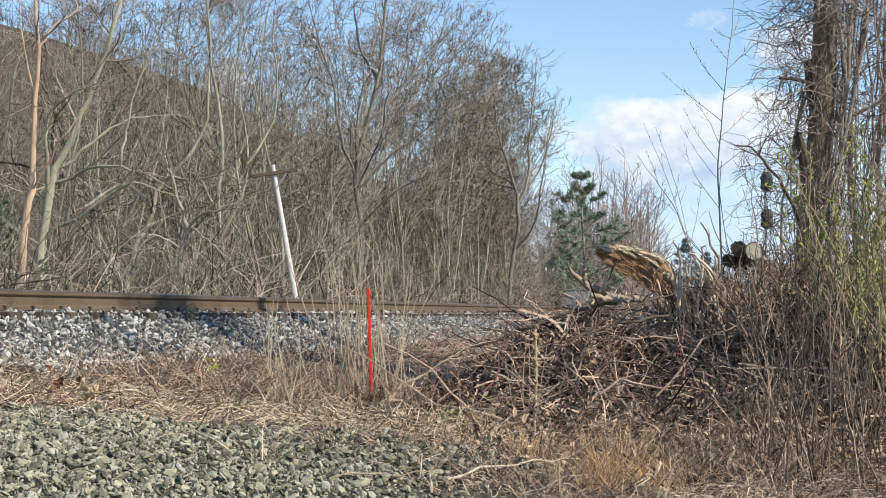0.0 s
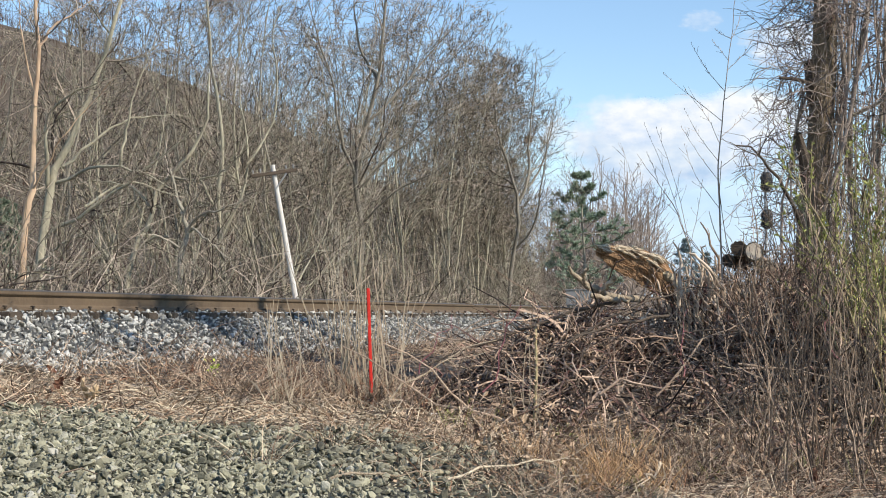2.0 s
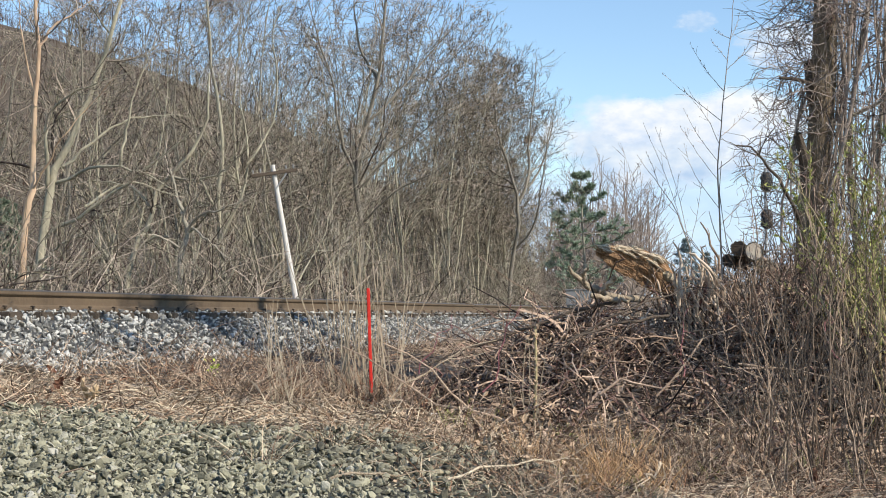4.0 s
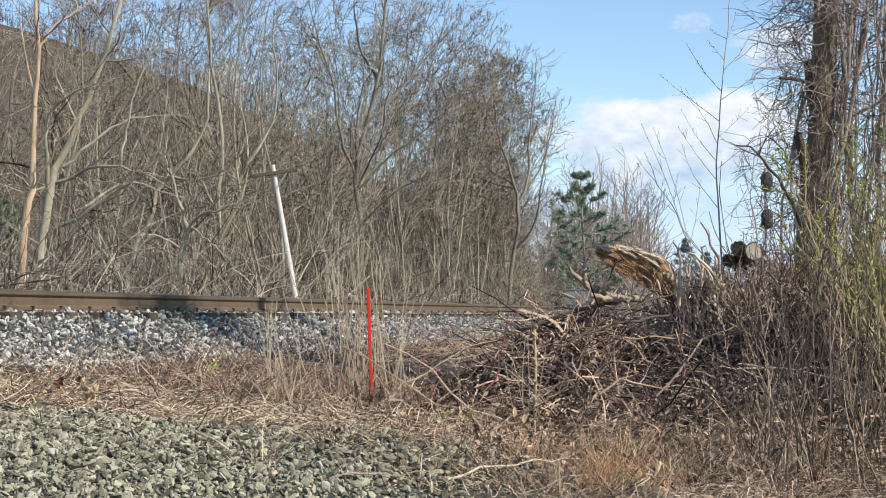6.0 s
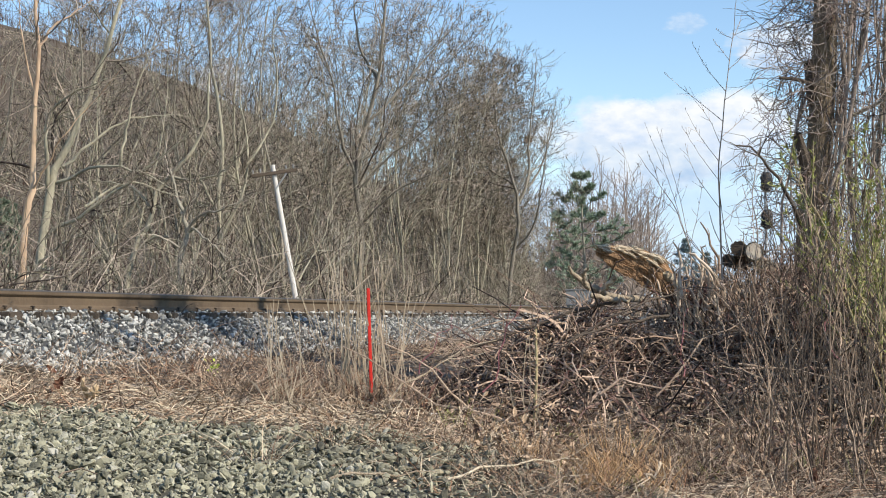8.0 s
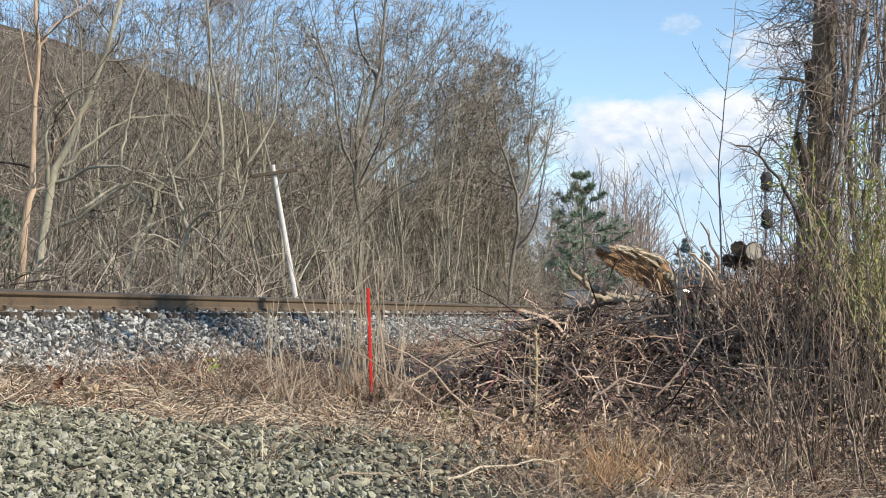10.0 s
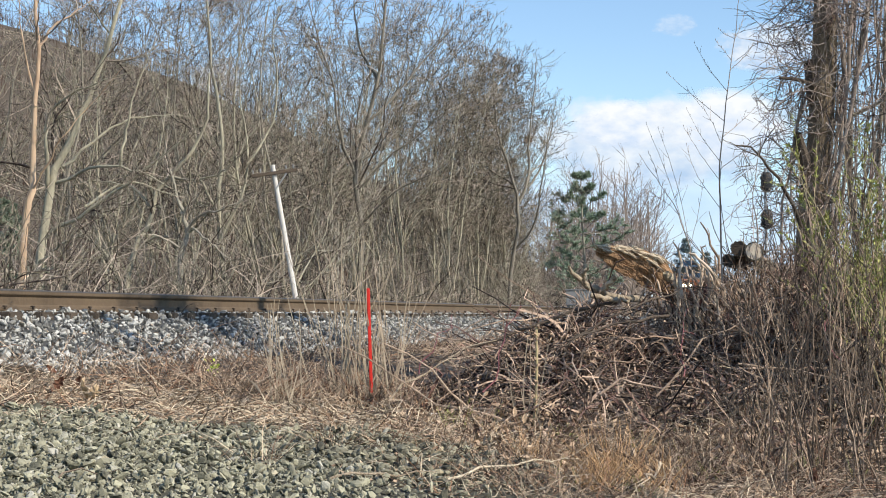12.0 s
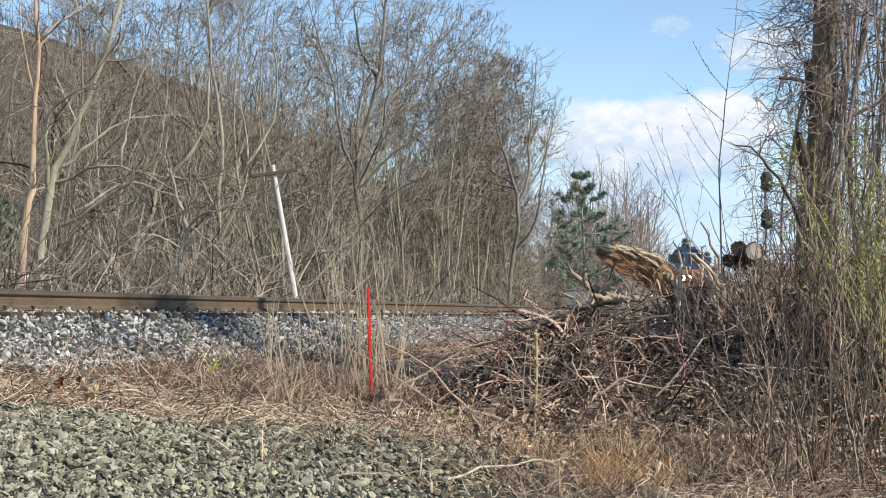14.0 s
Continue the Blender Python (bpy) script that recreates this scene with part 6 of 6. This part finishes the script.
def dead_weed(base, height, seed):
    rng = np.random.RandomState(seed)
    root = tagged(new("dead_weed"), "upright dead brown weed stalk with seed heads", "weed")
    root.matrix_basis = pose(base[0], base[1], float(mound(base[0], base[1])))
    P, R0 = sprout(rng, np.zeros((1, 3)), np.array([[0, 0, 1.0]]), height, 9, 0.012, 0.008, wander=0.02)
    part("stem", mesh_of("stem", *tubes(P, R0, 6), M_SHOOT, True), root)
    for i in range(34):
        z = rng.uniform(0.25, 1) * height
        a = rng.uniform(0, 6.28)
        d = np.array([math.cos(a), math.sin(a), 0.5]) * rng.uniform(0.012, 0.03)
        c = np.array([np.interp(z, P[0, :, 2], P[0, :, 0]), np.interp(z, P[0, :, 2], P[0, :, 1]), z])
        part("seed_head", mesh_of("seed_head", *tubes(np.stack([c, c + d * 0.6, c + d])[None], np.array([[0.005, 0.012, 0.004]]), 5), M_DEADLEAF), root)
    return root


WEED = dead_weed((0.58, 9.00, 0.34), 0.66, 211)
M_LIME = mat("yellow_green_leaf", (0.30, 0.40, 0.04), (0.48, 0.56, 0.08), 6, 0.6, 0.0, 0.3)
build_small()


# ---- clouds, far behind everything ----
def cloud_material(name, half_w, half_h, seed, ragged, density, low, high):
    m = bpy.data.materials.new(name)
    m.use_nodes = True
    nt = m.node_tree
    nt.nodes.remove(nt.nodes["Principled BSDF"])
    out = nt.nodes["Material Output"]
    N, link = nt.nodes.new, nt.links.new

    def calc(op, a, b=0.0, c=0.0, clamp=False):
        n = N("ShaderNodeMath")
        n.operation, n.use_clamp = op, clamp
        for sock, val in zip(n.inputs, (a, b, c)):
            if isinstance(val, (int, float)):
                sock.default_value = val
            else:
                link(val, sock)
        return n.outputs[0]

    co = N("ShaderNodeTexCoord").outputs["Object"]
    sep = N("ShaderNodeSeparateXYZ")
    link(co, sep.inputs[0])
    mp = N("ShaderNodeMapping")
    mp.inputs["Location"].default_value = (seed * 37.0, 0, seed * 11.0)
    mp.inputs["Scale"].default_value = (1, 1, 1.7)
    link(co, mp.inputs["Vector"])
    big, small = N("ShaderNodeTexNoise"), N("ShaderNodeTexNoise")
    for n, s, fine in ((big, 0.9 / half_h, 6), (small, 1.4 / half_h, 3.5)):
        n.inputs["Scale"].default_value = s
        n.inputs["Detail"].default_value = fine
        n.inputs["Roughness"].default_value = 0.55
        link(mp.outputs[0], n.inputs["Vector"])
    ex = calc("DIVIDE", sep.outputs["X"], half_w)
    ez = calc("DIVIDE", sep.outputs["Z"], half_h)
    r = calc("SQRT", calc("ADD", calc("MULTIPLY", ex, ex), calc("MULTIPLY", ez, ez)))
    body = calc("SUBTRACT", 1.0, r)
    body = calc("MULTIPLY_ADD", calc("SUBTRACT", big.outputs["Fac"], 0.5), ragged, body)
    body = calc("MULTIPLY_ADD", calc("SUBTRACT", small.outputs["Fac"], 0.5), ragged * 0.35, body)
    alpha = calc("MULTIPLY", calc("MULTIPLY", body, 3.0, clamp=True), density)
    ramp = N("ShaderNodeValToRGB")
    ramp.color_ramp.elements[0].position, ramp.color_ramp.elements[0].color = 0.25, (*low, 1)
    ramp.color_ramp.elements[1].position, ramp.color_ramp.elements[1].color = 0.66, (*high, 1)
    # Sunlight and shade are in the colour: the sheet glows, paler towards its top.
    shade = calc("ADD", small.outputs["Fac"], calc("MULTIPLY", ez, 0.16))
    link(shade, ramp.inputs[0])
    em = N("ShaderNodeEmission")
    link(ramp.outputs[0], em.inputs["Color"])
    tr = N("ShaderNodeBsdfTransparent")
    mix = N("ShaderNodeMixShader")
    link(alpha, mix.inputs[0])
    link(tr.outputs[0], mix.inputs[1])
    link(em.outputs[0], mix.inputs[2])
    link(mix.outputs[0], out.inputs["Surface"])
    return m


def cloud(at, half_w, half_h, seed, ragged, density, label, low=(0.40, 0.53, 0.72), high=(0.76, 0.785, 0.82)):
    w, h = half_w * 1.5, half_h * 1.6
    me = mesh_of("cloud", [(-w, 0, -h), (w, 0, -h), (w, 0, h), (-w, 0, h)], [(0, 1, 2, 3)], cloud_material("cloud_vapour", half_w, half_h, seed, ragged, density, low, high))
    ob = tagged(new("cloud", me), label, "cloud", kind="structure")
    ob.location = at
    return ob


CLOUDS = [(cloud((421.00, 2500.00, 308.85), 255, 92, 1, 1.1, 0.9, "broad white cumulus bank"), -50, -4),
          (cloud((362.00, 2480.00, 338.00), 92, 50, 7, 0.75, 1.0, "bright rounded head of the cumulus bank", (0.55, 0.65, 0.80), (0.80, 0.82, 0.84)), -50, -4),
          (cloud((545.00, 2470.00, 338.00), 130, 66, 8, 0.75, 1.0, "bright rounded head of the cumulus bank", (0.55, 0.65, 0.80), (0.80, 0.82, 0.84)), -50, -4),
          (cloud((453.12, 2400.00, 505.81), 40, 20, 2, 1.0, 0.3, "small thin white cloud"), -63, -11),
          (cloud((618.38, 2450.00, 474.19), 90, 50, 3, 1.3, 0.8, "ragged white cloud high in the sky"), -55, -8),
          # painted haze: a glowing bluish sheet that tints the low sky
          (cloud((380.64, 2600.00, 144.37), 560, 150, 4, 0.45, 0.8, "thin low haze painted to tint the sky near the horizon", (0.42, 0.58, 0.82), (0.56, 0.71, 0.90)), -45, -2),
          (cloud((-391.68, 2550.00, 417.01), 60, 50, 5, 1.0, 0.85, "white cloud behind the trees"), -30, -3)]


# ---- what moves ----
def motions():
    # the train rolls in at a steady 13 m/s
    rows = []
    for i in range(15):
        s = 97.3 + 13.0 * (14 - i)
        x, y = plan(s, -0.755 - bend(s))
        rows.append((float(i), pose(float(x), float(y), RAIL_FOOT + 0.186, 0, 0, -math.degrees(heading(s)))))
    walk(LOCO, rows)
    # the clouds drift
    for ob, dx, dz in CLOUDS:
        a = ob.location.copy()
        walk(ob, [(0.0, pose(*a)), (14.0, pose(a.x + dx, a.y, a.z + dz))])
    # saplings, shrubs and stalks sway in the wind
    sway = [(0.0, 0.0), (1.0, 0.5), (2.0, 0.15), (3.0, 0.45), (4.2, -0.2), (5.5, -0.7), (6.5, -0.75), (7.5, -0.35), (8.2, 0.5), (9.2, 0.1), (10.5, 0.7), (11.2, 0.95), (12.0, 0.8), (13.0, 0.55), (14.0, 0.6)]
    for n, (ob, amp) in enumerate([(o, 1.25) for o in SAPLINGS] + [(o, 1.6) for o in SHRUBS] + [(o, 0.9) for o in CLUMPS] + [(WEED, 0.7)]):
        at = ob.matrix_basis.translation.copy()
        turn = ob.matrix_basis.to_euler().z
        walk(ob, [(t, Matrix.Translation(at) @ pose(0, 0, 0, 0.25 * amp * k * (-1) ** n, amp * k, math.degrees(turn))) for t, k in sway])


motions()
